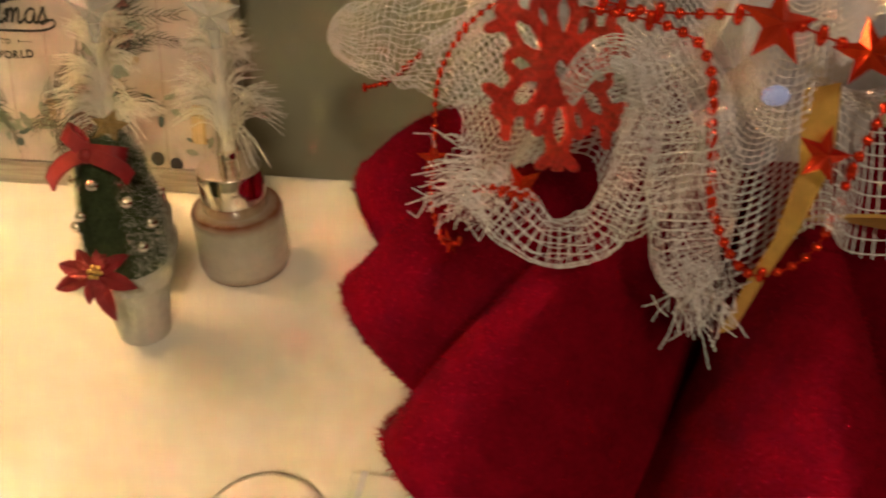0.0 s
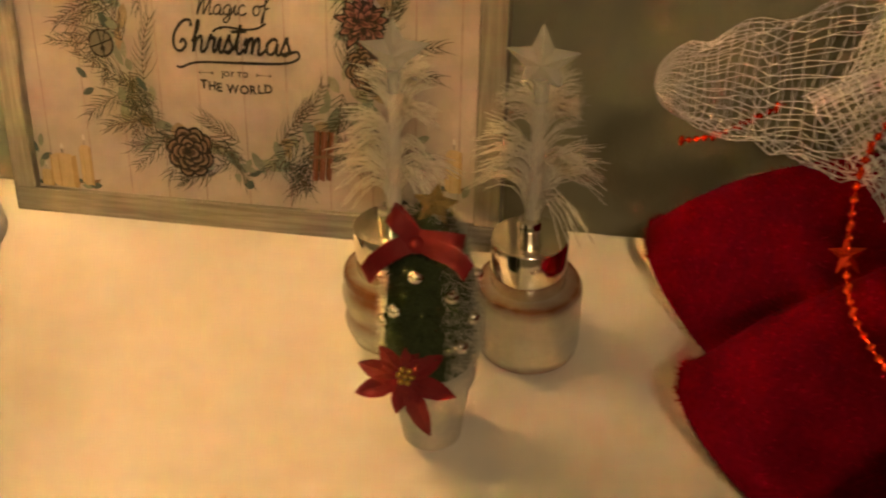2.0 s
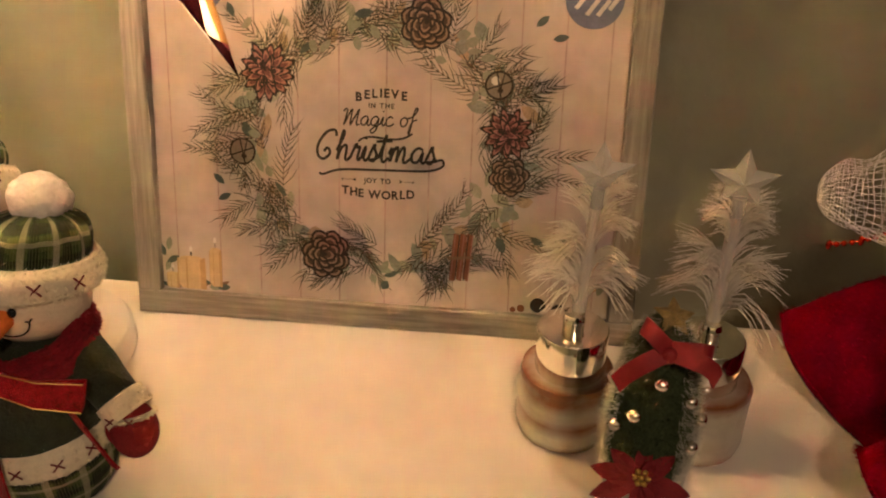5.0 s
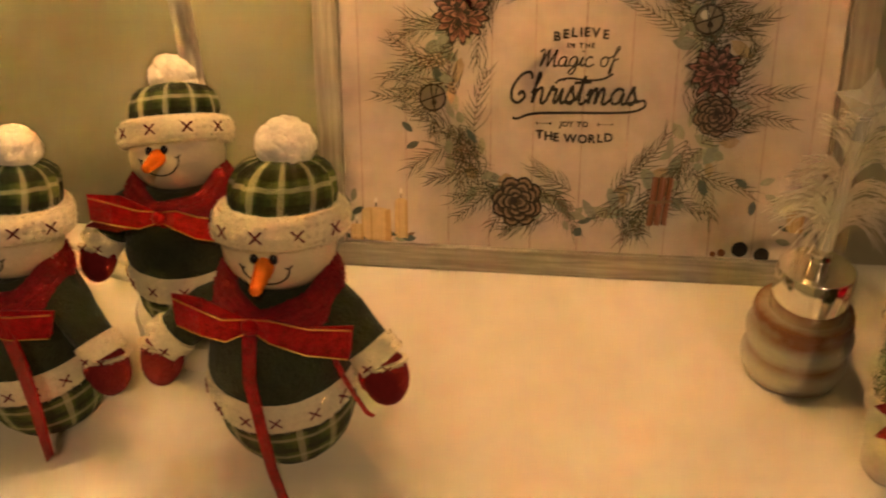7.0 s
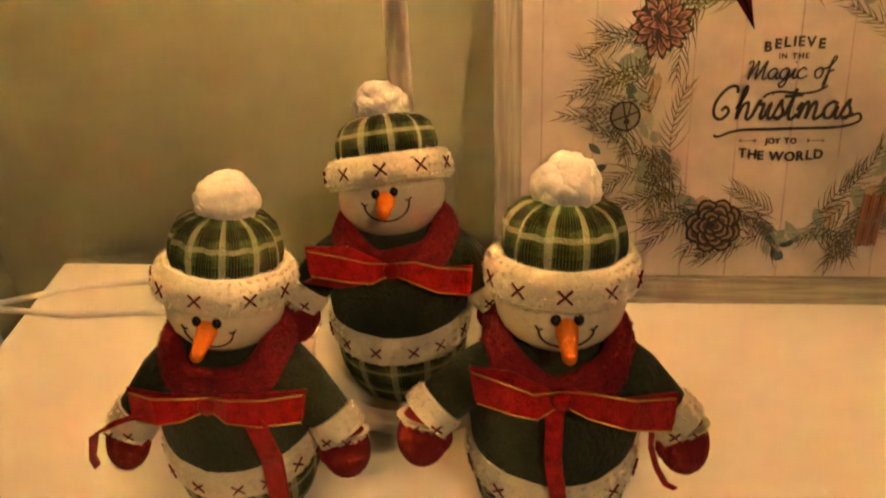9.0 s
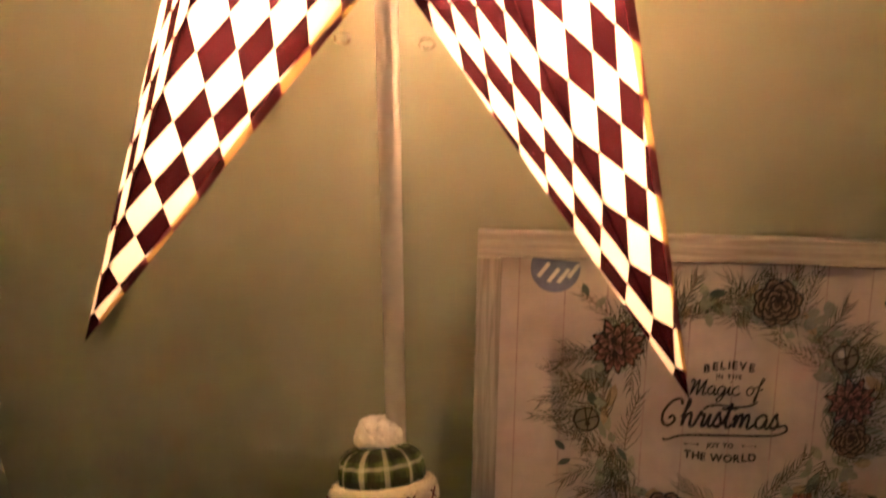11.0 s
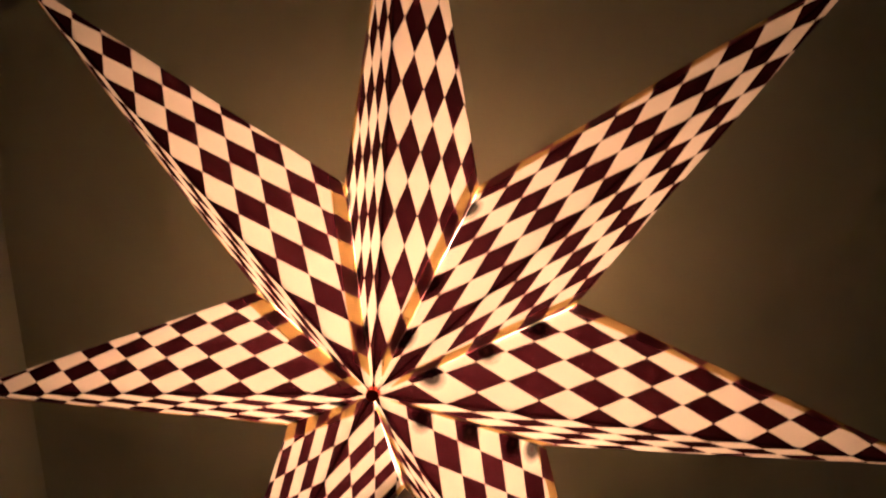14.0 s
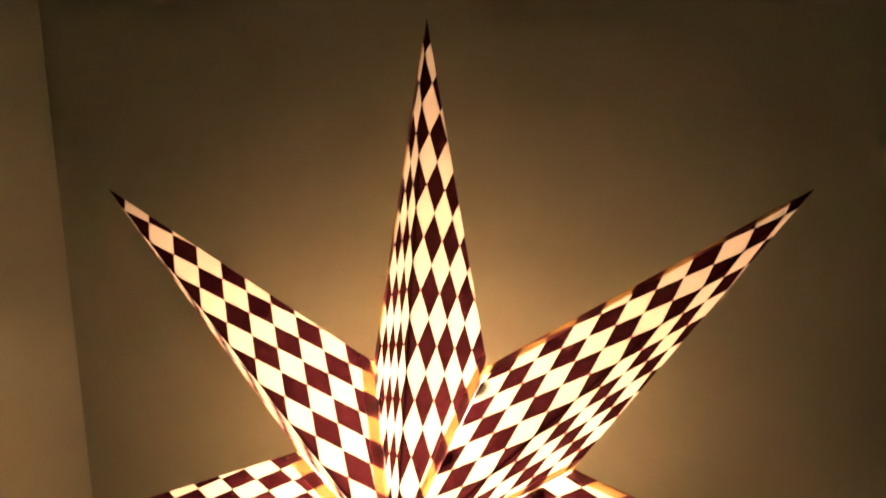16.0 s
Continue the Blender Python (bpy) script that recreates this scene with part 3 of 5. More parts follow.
def pinecone(x, z, r, body, dark):
    tipped = CONEL if body is CONE else CONERL
    bm = bmesh.new()
    flat(bm, [(x + r * 0.92 * math.cos(a), 0, z + r * 0.92 * math.sin(a)) for a in [2 * math.pi * i / 24 for i in range(24)]], 1)
    sheet_part("pinecone_shadow", bm, [body, dark], "", 3)
    bm = bmesh.new()
    up = 0.0
    pink = body is CONER
    for ring, n in (((0.70, 11), (0.48, 9), (0.26, 6), (0.05, 3)) if pink else ((0.74, 8), (0.52, 7), (0.30, 5), (0.06, 3))):
        off = rnd.uniform(0, 1)
        for i in range(n):
            a = 2 * math.pi * (i + off) / n + rnd.uniform(-0.12, 0.12)
            ca, sa = math.cos(a), math.sin(a)
            w, l = r * (ring + 0.20) * math.sin(math.pi / n) * (0.62 if pink else 0.96), r * (rnd.uniform(0.36, 0.52) if pink else rnd.uniform(0.26, 0.33))
            for grow, shift, mi in ((1.24, 0.0, 1), (0.90, 0.0, 2), (0.80, -0.26, 0), (0.55, -0.66, 1)):
                up += 0.0000015
                cx, cz = x + ca * (r * ring + l * shift), z + sa * (r * ring + l * shift)
                flat(bm, [(cx - sa * w * grow * p + ca * l * grow * q, -up, cz + ca * w * grow * p + sa * l * grow * q) for p, q in ((-1, 0.15), (-0.55, -0.9), (0.55, -0.9), (1, 0.15), (0.62, 0.72), (0.12, 1.0), (-0.5, 0.78))], mi)
    sheet_part("pinecone_print", bm, [body, dark, tipped], "", 3.6)


def disc(name, x, z, r, material, lift, a0=0.0, a1=2 * math.pi, hole=0.0):
    bm = bmesh.new()
    n = 28
    if hole:
        for i in range(n):
            p, q = a0 + (a1 - a0) * i / n, a0 + (a1 - a0) * (i + 1) / n
            flat(bm, [(x + r * math.cos(p), 0, z + r * math.sin(p)), (x + r * math.cos(q), 0, z + r * math.sin(q)), (x + hole * math.cos(q), 0, z + hole * math.sin(q)), (x + hole * math.cos(p), 0, z + hole * math.sin(p))])
    else:
        flat(bm, [(x + r * math.cos(a), 0, z + r * math.sin(a)) for a in [a0 + (a1 - a0) * i / n for i in range(n)]])
    sheet_part(name, bm, material, "", lift)


WX, WZ = 0.158, 0.117
for i in range(96):
    a = 2 * math.pi * i / 96 + rnd.uniform(-0.05, 0.05)
    rx, rz = 0.079 + rnd.uniform(-0.011, 0.012), 0.0715 + rnd.uniform(-0.011, 0.011)
    x, z = WX + rx * math.cos(a), WZ + rz * math.sin(a)
    turn = a + math.pi / 2 * rnd.choice((1, -1)) * rnd.uniform(0.35, 1.35) + rnd.uniform(-0.3, 0.3)
    if i % 3 == 0:
        turn = a + rnd.uniform(-0.9, 0.9)
    ln = rnd.uniform(0.022, 0.040)
    ex, ez = x + math.cos(turn) * ln, z + math.sin(turn) * ln
    if FB + 0.006 < ex < FW - FB - 0.006 and FB + 0.004 < ez < FH - FB - 0.004:
        sprig(x, z, turn, ln)
WASH = [mat("wash_ink_%s" % n, c, 0.55, var=0.35, scale=120) for n, c in (("sage", (0.34, 0.34, 0.26)), ("teal", (0.26, 0.29, 0.25)), ("tan", (0.40, 0.30, 0.20)))]
for i in range(90):
    a = rnd.uniform(0, 2 * math.pi)
    q = rnd.uniform(0.86, 1.16)
    leaf(WX + 0.081 * q * math.cos(a), WZ + 0.0735 * q * math.sin(a), rnd.uniform(0, 6.28), rnd.uniform(0.009, 0.017), rnd.uniform(0.0022, 0.0042), rnd.choice(WASH), 0.4)
for i in range(56):
    a = rnd.uniform(0, 2 * math.pi)
    q = rnd.uniform(0.86, 1.2)
    x, z = WX + 0.081 * q * math.cos(a), WZ + 0.0735 * q * math.sin(a)
    if FB + 0.012 < z < FH - FB - 0.012:
        leaf(x, z, rnd.uniform(0, 6.28), rnd.uniform(0.006, 0.012), rnd.uniform(0.0018, 0.0032), LEAF if rnd.random() < 0.75 else LEAFD)
for x, z, r, b in ((0.1860, 0.1895, 0.0145, CONE), (0.1258, 0.0460, 0.0150, CONE), (0.2388, 0.1020, 0.0115, CONE), (0.2371, 0.1275, 0.0135, CONER), (0.0894, 0.1585, 0.0150, CONER)):
    pinecone(x, z, r, b, CONED)
for x, z, r in ((0.0726, 0.1095, 0.0085), (0.2303, 0.1560, 0.0085)):
    disc("bell_print", x, z, r, BELLINK, 4)
    disc("bell_outline", x, z, r, CONED, 4.5, hole=r * 0.86)
    disc("bell_shine", x - r * 0.25, z + r * 0.3, r * 0.30, BELLINK if x < 0.1 else PALEINK, 4.3)
    disc("bell_hole", x + r * 0.1, z - r * 0.35, r * 0.2, CONED, 4.6)
    bm = bmesh.new()
    stroke_w = 0.0004
    flat(bm, [(x + r * 0.1 - stroke_w, 0, z - r * 0.3), (x + r * 0.1 + stroke_w, 0, z - r * 0.3), (x + r * 0.35 + stroke_w, 0, z + r * 0.8), (x + r * 0.35 - stroke_w, 0, z + r * 0.8)])
    sheet_part("bell_slot", bm, CONED, "", 4.6)
    for tilt_a in (0.35, 1.75):
        bm = bmesh.new()
        ca, sa = math.cos(tilt_a) * r * 0.93, math.sin(tilt_a) * r * 0.93
        flat(bm, [(x - ca - sa * 0.06, 0, z - sa + ca * 0.06), (x - ca + sa * 0.06, 0, z - sa - ca * 0.06), (x + ca + sa * 0.06, 0, z + sa - ca * 0.06), (x + ca - sa * 0.06, 0, z + sa + ca * 0.06)])
        sheet_part("bell_slot", bm, CONED, "", 4.8)
for x, z, r in ((0.0487, 0.2075, 0.0155), (0.2821, 0.2060, 0.0165)):
    # round ornament cut off by the top of the sheet
    dip = math.asin((FH - FB - 0.0005 - z) / r)
    disc("ornament_print", x, z, r, BLUE, 4, math.pi - dip, 2 * math.pi + dip)
    for j in range(4):
        bm = bmesh.new()
        o = -0.0115 + 0.0062 * j
        z0 = z - 0.010 + 0.55 * abs(o + 0.002)
        flat(bm, [(x + o, 0, z0), (x + o + 0.0022, 0, z0 - 0.0012), (x + o + 0.0085, 0, z0 + 0.0075), (x + o + 0.0063, 0, z0 + 0.0085)])
        sheet_part("ornament_stripe", bm, PALEINK, "", 4.5)
for j in range(3):
    bm = bmesh.new()
    x0 = 0.2045 + 0.0042 * j
    flat(bm, [(x0, 0, 0.034 + 0.001 * j), (x0 + 0.0036, 0, 0.034), (x0 + 0.0060, 0, 0.064), (x0 + 0.0022, 0, 0.065)])
    sheet_part("cinnamon_stick", bm, CINN, "", 4)
for j in range(5):
    bm = bmesh.new()
    x0 = 0.2052 + 0.0027 * j
    flat(bm, [(x0, 0, 0.0345), (x0 + 0.0005, 0, 0.0345), (x0 + 0.0029, 0, 0.0640), (x0 + 0.0022, 0, 0.0642)])
    sheet_part("cinnamon_seam", bm, CONED if j % 2 else CONERL, "", 4.3)
bm = bmesh.new()
flat(bm, [(0.2035, 0, 0.0475), (0.2190, 0, 0.0490), (0.2190, 0, 0.0508), (0.2035, 0, 0.0495)])
sheet_part("cinnamon_tie", bm, TWIG, "", 4.6)
for x, z, w, h in ((0.0180, 0.0165, 0.0085, 0.0110), (0.0255, 0.0165, 0.0195, 0.0225), (0.0475, 0.0190, 0.0085, 0.0265), (0.286, 0.0330, 0.0100, 0.026)):
    bm = bmesh.new()
    flat(bm, [(x + w * (0.5 + 0.5 * math.copysign(abs(math.cos(q)) ** 0.45, math.cos(q))), 0, z + h * (0.5 + 0.5 * math.copysign(abs(math.sin(q)) ** 0.6, math.sin(q)))) for q in [2 * math.pi * j / 32 for j in range(32)]])
    sheet_part("candle_print", bm, CREAM, "", 3)
    for q0, q1 in ((0.0, 0.05), (0.30, 0.36), (0.80, 1.0)):
        bm = bmesh.new()
        flat(bm, [(x + w * q0, 0, z), (x + w * q1, 0, z), (x + w * q1 * 0.985, 0, z + h * 0.97), (x + w * q0 * 0.99 + w * 0.01, 0, z + h * 0.9)])
        sheet_part("candle_shade", bm, WAXD, "", 3.4)
    bm = bmesh.new()
    flat(bm, [(x + w * 0.48, 0, z + h), (x + w * 0.53, 0, z + h), (x + w * 0.53, 0, z + h + 0.003), (x + w * 0.48, 0, z + h + 0.003)])
    sheet_part("wick_print", bm, CONED, "", 3.5)
    leaf(x + w * 0.5, z + h * 1.08, 1.57, 0.005, 0.0011, PALEINK)
    leaf(x + w * 0.2, z + 0.001, 2.7, 0.007, 0.0013, LEAFD)
    leaf(x + w * 0.7, z + 0.001, 0.4, 0.008, 0.0012, TWIG)
for x, z, r in ((0.2610, 0.0215, 0.0048), (0.2740, 0.0185, 0.0046), (0.2505, 0.0188, 0.0024), (0.2455, 0.0178, 0.0018)):
    disc("berry_print", x, z, r, CONED if r > 0.003 else CINN, 4)
for x, z, q in ((0.018, 0.028, 1.2), (0.019, 0.034, 0.5), (0.018, 0.038, 2.0), (0.020, 0.042, 1.4), (0.0465, 0.0185, 0.0), (0.052, 0.0185, 0.1), (0.018, 0.023, 0.2), (0.268, 0.062, 0.4), (0.272, 0.056, -0.5), (0.262, 0.060, 2.6), (0.266, 0.052, 4.6), (0.060, 0.088, 2.4), (0.064, 0.082, 3.6), (0.297, 0.030, 1.2), (0.290, 0.026, 2.9), (0.07, 0.19, 2.0), (0.075, 0.183, 0.9), (0.25, 0.19, 0.7), (0.26, 0.183, 0.2)):
    leaf(x, z, q, 0.0095, 0.0022, LEAFD if rnd.random() < 0.5 else LEAF)


def lettering(text, x, z, size, shear=0.0, spread=1.0, arc=0.0, bold=0.0):
    """Letters in the built-in font, each a flat mesh on the sheet, centred on x; arc lifts the middle."""
    glyphs, cx = [], 0.0
    for ch in text:
        cu = bpy.data.curves.new("letter", "FONT")
        cu.body, cu.size, cu.shear, cu.offset, cu.resolution_u = ch, size, shear, bold, 3
        tmp = new("letter", cu)
        bpy.context.view_layer.update()
        me = bpy.data.meshes.new_from_object(tmp.evaluated_get(bpy.context.evaluated_depsgraph_get()))
        bpy.data.objects.remove(tmp)
        bpy.data.curves.remove(cu)
        w = max((v.co.x for v in me.vertices), default=size * 0.3)
        glyphs.append((ch, me, cx))
        cx += (w + size * 0.09) * spread
    for ch, me, gx in glyphs:
        if ch == " " or not me.vertices:
            continue
        px = gx - cx / 2
        lift = arc * (1 - (2 * px / cx) ** 2)
        for v in me.vertices:
            v.co = Vector((x + px + v.co.x, 0, z + lift + v.co.y))
        me.materials.append(INK)
        ob = new("letter", me)
        ob.parent = sheet
        ob.location.y = 0.0030


lettering("BELIEVE", 0.1605, 0.1437, 0.0072, spread=1.10, arc=0.0026, bold=0.00028)
lettering("IN THE", 0.1605, 0.1398, 0.0040, spread=1.15, bold=0.00014)
lettering("JOY TO", 0.1583, 0.0937, 0.0045, spread=0.95, bold=0.00014)
lettering("THE WORLD", 0.1588, 0.0862, 0.0072, spread=0.94, arc=-0.0022, bold=0.00028)

# monoline script; each letter is a stroke in a box one x-height tall
SCRIPT = {
    "M": (1.55, ((-0.15, 1.45), (0.0, 1.75), (0.2, 1.6), (0.12, 0.9), (0.0, 0.0), (0.3, 0.9), (0.62, 1.75), (0.62, 1.0), (0.6, 0.0), (0.95, 0.9), (1.3, 1.75), (1.2, 0.8), (1.2, 0.05), (1.5, 0.15))),
    "a": (0.95, ((0.72, 0.85), (0.4, 1.0), (0.06, 0.6), (0.15, 0.08), (0.5, 0.12), (0.72, 0.75), (0.68, 0.2), (0.8, 0.0), (1.0, 0.2))),
    "g": (0.95, ((0.72, 0.85), (0.4, 1.0), (0.06, 0.6), (0.15, 0.08), (0.5, 0.12), (0.74, 0.8), (0.66, -0.3), (0.35, -0.8), (0.1, -0.55), (0.5, -0.1), (1.0, 0.25))),
    "i": (0.45, ((0.0, 0.3), (0.22, 0.95), (0.16, 0.25), (0.28, 0.0), (0.5, 0.25))),
    "c": (0.8, ((0.68, 0.8), (0.42, 1.0), (0.08, 0.6), (0.18, 0.06), (0.5, 0.0), (0.85, 0.25))),
    "o": (0.9, ((0.45, 1.0), (0.1, 0.65), (0.2, 0.05), (0.55, 0.05), (0.72, 0.6), (0.45, 1.0), (0.6, 0.85), (0.95, 0.9))),
    "f": (0.7, ((-0.05, 0.9), (0.3, 1.1), (0.62, 1.8), (0.45, 1.95), (0.3, 1.2), (0.2, -0.5), (0.05, -0.8), (0.1, -0.2), (0.3, 0.5), (0.7, 0.75))),
    "C": (1.35, ((1.25, 1.55), (1.1, 1.95), (0.6, 1.8), (0.15, 1.0), (0.2, 0.25), (0.6, 0.0), (0.95, 0.4), (0.75, 0.75), (0.55, 0.5))),
    "h": (0.95, ((0.0, 0.6), (0.35, 1.6), (0.3, 1.95), (0.18, 1.2), (0.1, 0.0), (0.25, 0.7), (0.55, 1.0), (0.62, 0.6), (0.6, 0.1), (0.75, 0.0), (0.98, 0.3))),
    "r": (0.65, ((0.0, 0.3), (0.25, 1.1), (0.3, 0.85), (0.5, 0.9), (0.42, 0.25), (0.5, 0.02), (0.7, 0.3))),
    "s": (0.65, ((0.0, 0.2), (0.3, 1.1), (0.35, 0.8), (0.5, 0.4), (0.35, 0.0), (0.05, 0.1), (0.3, 0.1), (0.7, 0.3))),
    "t": (0.6, ((0.0, 0.3), (0.3, 1.5), (0.3, 1.7), (0.18, 0.6), (0.22, 0.05), (0.4, 0.0), (0.62, 0.3))),
    "m": (1.4, ((0.0, 0.5), (0.18, 0.95), (0.12, 0.0), (0.3, 0.75), (0.5, 1.0), (0.55, 0.5), (0.52, 0.0), (0.7, 0.75), (0.9, 1.0), (0.98, 0.6), (0.95, 0.1), (1.1, 0.0), (1.42, 0.3))),
}


def stroke(bm, ctrl, width, mi=0):
    """A flat brush line through control points, smoothed."""
    p = [ctrl[0]] + list(ctrl) + [ctrl[-1]]
    pts = []
    for i in range(1, len(p) - 2):
        for t in (0, 0.2, 0.4, 0.6, 0.8):
            c = []
            for d in (0, 1):
                a0, a1, a2, a3 = p[i - 1][d], p[i][d], p[i + 1][d], p[i + 2][d]
                c.append(0.5 * (2 * a1 + (a2 - a0) * t + (2 * a0 - 5 * a1 + 4 * a2 - a3) * t * t + (3 * a1 - a0 - 3 * a2 + a3) * t ** 3))
            pts.append(c)
    pts.append(list(ctrl[-1]))
    row = []
    for i, c in enumerate(pts):
        q, r = pts[max(0, i - 1)], pts[min(len(pts) - 1, i + 1)]
        dx, dz = r[0] - q[0], r[1] - q[1]
        n = math.hypot(dx, dz) or 1
        row.append((bm.verts.new((c[0] - dz / n * width, 0, c[1] + dx / n * width)), bm.verts.new((c[0] + dz / n * width, 0, c[1] - dx / n * width))))
    for a, b in zip(row, row[1:]):
        bm.faces.new((a[0], a[1], b[1], b[0])).material_index = mi


def script(text, x, z, h, width, total, rise=0.0):
    span = sum(SCRIPT[c][0] if c != " " else 0.55 for c in text)
    sx = total / span
    cx = 0.0
    for ch in text:
        if ch == " ":
            cx += 0.55
            continue
        bm = bmesh.new()
        stroke(bm, [(x + (cx + q[0] + 0.12 * q[1]) * sx, z + q[1] * h + rise * (cx / span)) for q in SCRIPT[ch][1]], width)
        if ch in "it":
            stroke(bm, [(x + (cx + (0.3 if ch == "i" else -0.1)) * sx, z + (1.5 if ch == "i" else 1.32) * h + rise * cx / span), (x + (cx + (0.42 if ch == "i" else 0.9)) * sx, z + (1.55 if ch == "i" else 1.4) * h + rise * cx / span)], width)
        sheet_part("letter", bm, INK, "", 4)
        cx += SCRIPT[ch][0]


script("Magic of", 0.1370, 0.1288, 0.0056, 0.00050, 0.0445, 0.0008)
script("Christmas", 0.1185, 0.1074, 0.0092, 0.00088, 0.0755)
bm = bmesh.new()
stroke(bm, [(0.193, 0.1085), (0.1978, 0.1100), (0.1982, 0.1060), (0.188, 0.1028), (0.160, 0.1020), (0.135, 0.1012), (0.124, 0.0978), (0.1215, 0.0988)], 0.00075)
stroke(bm, [(0.1462, 0.1190), (0.1490, 0.1212), (0.1550, 0.1222), (0.1660, 0.1212), (0.1740, 0.1222), (0.1795, 0.1252)], 0.00065)
sheet_part("flourish", bm, INK, "", 4)
for sx in (-1, 1):
    bm = bmesh.new()
    x0 = 0.1583 + sx * 0.0135
    stroke(bm, [(x0, 0.0954), (x0 + sx * 0.0095, 0.0954)], 0.00016)
    for e in (-1, 1):
        stroke(bm, [(x0 + sx * 0.0095, 0.0954), (x0 + sx * 0.0080, 0.0954 + e * 0.0009)], 0.00014)
        stroke(bm, [(x0 + sx * 0.0015, 0.0954), (x0 + sx * 0.0002, 0.0954 + e * 0.0009)], 0.0003)
    sheet_part("arrow_print", bm, INK, "", 4)


# ---- stoneware pots with feather trees ----


def stoneware_pot(m, prof, rust, label):
    root = empty("stoneware_pot", m @ Matrix.Diagonal((1, 1, 0.94, 1)), label, "pot", "stoneware pots")
    k = next(i for i, (r, z) in enumerate(prof) if z > 0.0405)
    for name, p, q in (("body", prof[:k + 1], rust[:k + 1]), ("rim", prof[k:], rust[k:])):
        bm = bmesh.new()
        lay = bm.verts.layers.float.new("rust")
        rings = lathe(bm, p, 40, wob=0.015, cap=False)
        for ring, stain in zip(rings, q):
            for v in ring:
                v[lay] = stain
        bm.faces.new(rings[0] if name == "body" else rings[-1])
        part(name, bm, GLAZE, root, "" if name == "body" else "rust brown rim")
    return root



RING = [(0.019, 0), (0.0235, 0.002), (0.0255, 0.008), (0.0262, 0.014), (0.0243, 0.0195), (0.0255, 0.026), (0.0262, 0.031), (0.0240, 0.036), (0.0245, 0.041), (0.0238, 0.0445), (0.0215, 0.0452), (0.0150, 0.0448), (0.004, 0.0448)]
stoneware_pot(pose(-0.2235, 0.384, TOP), RING, [1.0, 0.7, 0.10, 0.02, 0.62, 0.08, 0.10, 0.65, 0.75, 1.0, 0.7, 0.25, 0.2], "ribbed grey stoneware pot with rust brown rim")
DRUM = [(0.021, 0), (0.0245, 0.002), (0.0258, 0.008), (0.0258, 0.022), (0.0256, 0.037), (0.0258, 0.0415), (0.0245, 0.0445), (0.0222, 0.0452), (0.0150, 0.0448), (0.004, 0.0448)]
stoneware_pot(pose(-0.1550, 0.383, TOP, 0, 0, 40), DRUM, [0.9, 0.6, 0.03, 0.0, 0.05, 0.45, 0.9, 0.6, 0.25, 0.2], "straight grey stoneware pot with thin brown rim")


def feather_tree(m, label, seed, lean):
    rnd = random.Random(seed)
    root = empty("feather_tree", m, label, "ornament", "feather trees")
    bm = bmesh.new()
    lathe(bm, [(0.0178, 0), (0.0182, 0.0006), (0.0182, 0.0243), (0.0176, 0.0250), (0.003, 0.0252)], 48)
    part("silver_cup", bm, CHROME, root, "polished silver cylinder")
    bm = bmesh.new()
    lathe(bm, [(0.0054, 0.0250), (0.0054, 0.029), (0.0058, 0.0294), (0.0058, 0.0304), (0.0054, 0.0308), (0.0052, 0.0345), (0.0035, 0.035)], 24)
    part("ferrule", bm, CHROME, root)
    tilt = pose(0, 0, 0, lean[1], lean[0], 0)
    bm = bmesh.new()
    pts = [tilt @ Vector((0, 0, 0.034 + 0.064 * i / 8)) for i in range(9)]
    tube(bm, pts, 0.0036, 10, r1=0.0026)
    part("stem", bm, FEATHER, root, "white feather quill")
    bm = bmesh.new()
    for i in range(300):
        if i % 10 == 0:
            # barbs cling together in wisps
            wisp = (rnd.random(), (i // 10 % 2) * math.pi + rnd.gauss(0, 0.5), rnd.uniform(0.8, 1.12), rnd.uniform(0.4, 1.0))
        h = min(1.0, max(0.0, wisp[0] + rnd.gauss(0, 0.035)))
        a = wisp[1] + rnd.gauss(0, 0.16)
        ln = (0.037 * (1 - h) + 0.013 * h) * wisp[2] * rnd.uniform(0.82, 1.06)
        z0 = 0.035 + 0.063 * h
        rise = wisp[3] + rnd.gauss(0, 0.06) + 0.55 * (1 - h)
        out = Vector((math.cos(a), math.sin(a), 0))
        p = [tilt @ (Vector((0, 0, z0)) + out * (0.0020 + ln * t * (0.40 + 0.38 * t)) + Vector((0, 0, ln * (1.45 * t - rise * t * t)))) for t in (0, 0.25, 0.5, 0.75, 1)]
        tube(bm, p, 0.00056, 3, r1=0.00018, cap=False)
        for j in range(9):
            t = rnd.uniform(0.15, 0.95)
            k = min(3, int(t * 4))
            b = p[k].lerp(p[k + 1], t * 4 - k)
            d = (p[k + 1] - p[k]).normalized() * 0.0045 + Vector((rnd.uniform(-1, 1), rnd.uniform(-1, 1), rnd.uniform(-1, 1))) * 0.0014
            tube(bm, [b, b + d], 0.00014, 3, r1=0.00004, cap=False)
    tagged(part("feather_plume", bm, FEATHER, root, "fluffy white feather barbs"), kind="stuff")
    bm = bmesh.new()
    top = tilt @ Vector((0, 0, 0.109))
    star_solid(bm, 0.0165, 0.0078, 0.0042, Matrix.Translation(top) @ pose(0, 0, 0, 0, 0, rnd.uniform(-25, 20)))
    part("star_topper", bm, CLEAR, root, "clear faceted plastic star")
    bm = bmesh.new()
    lathe(bm, [(0.0034, 0), (0.0034, 0.010)], 12, Matrix.Translation(tilt @ Vector((0, 0, 0.092))))
    part("star_socket", bm, CLEAR, root)
    return root


feather_tree(pose(-0.2225, 0.384, TOP + 0.0422), "white feather tree with clear star on polished silver cup", 3, (3.5, -4))
feather_tree(pose(-0.1555, 0.383, TOP + 0.0422), "white feather tree with clear star on polished silver cup", 8, (1.5, -3))

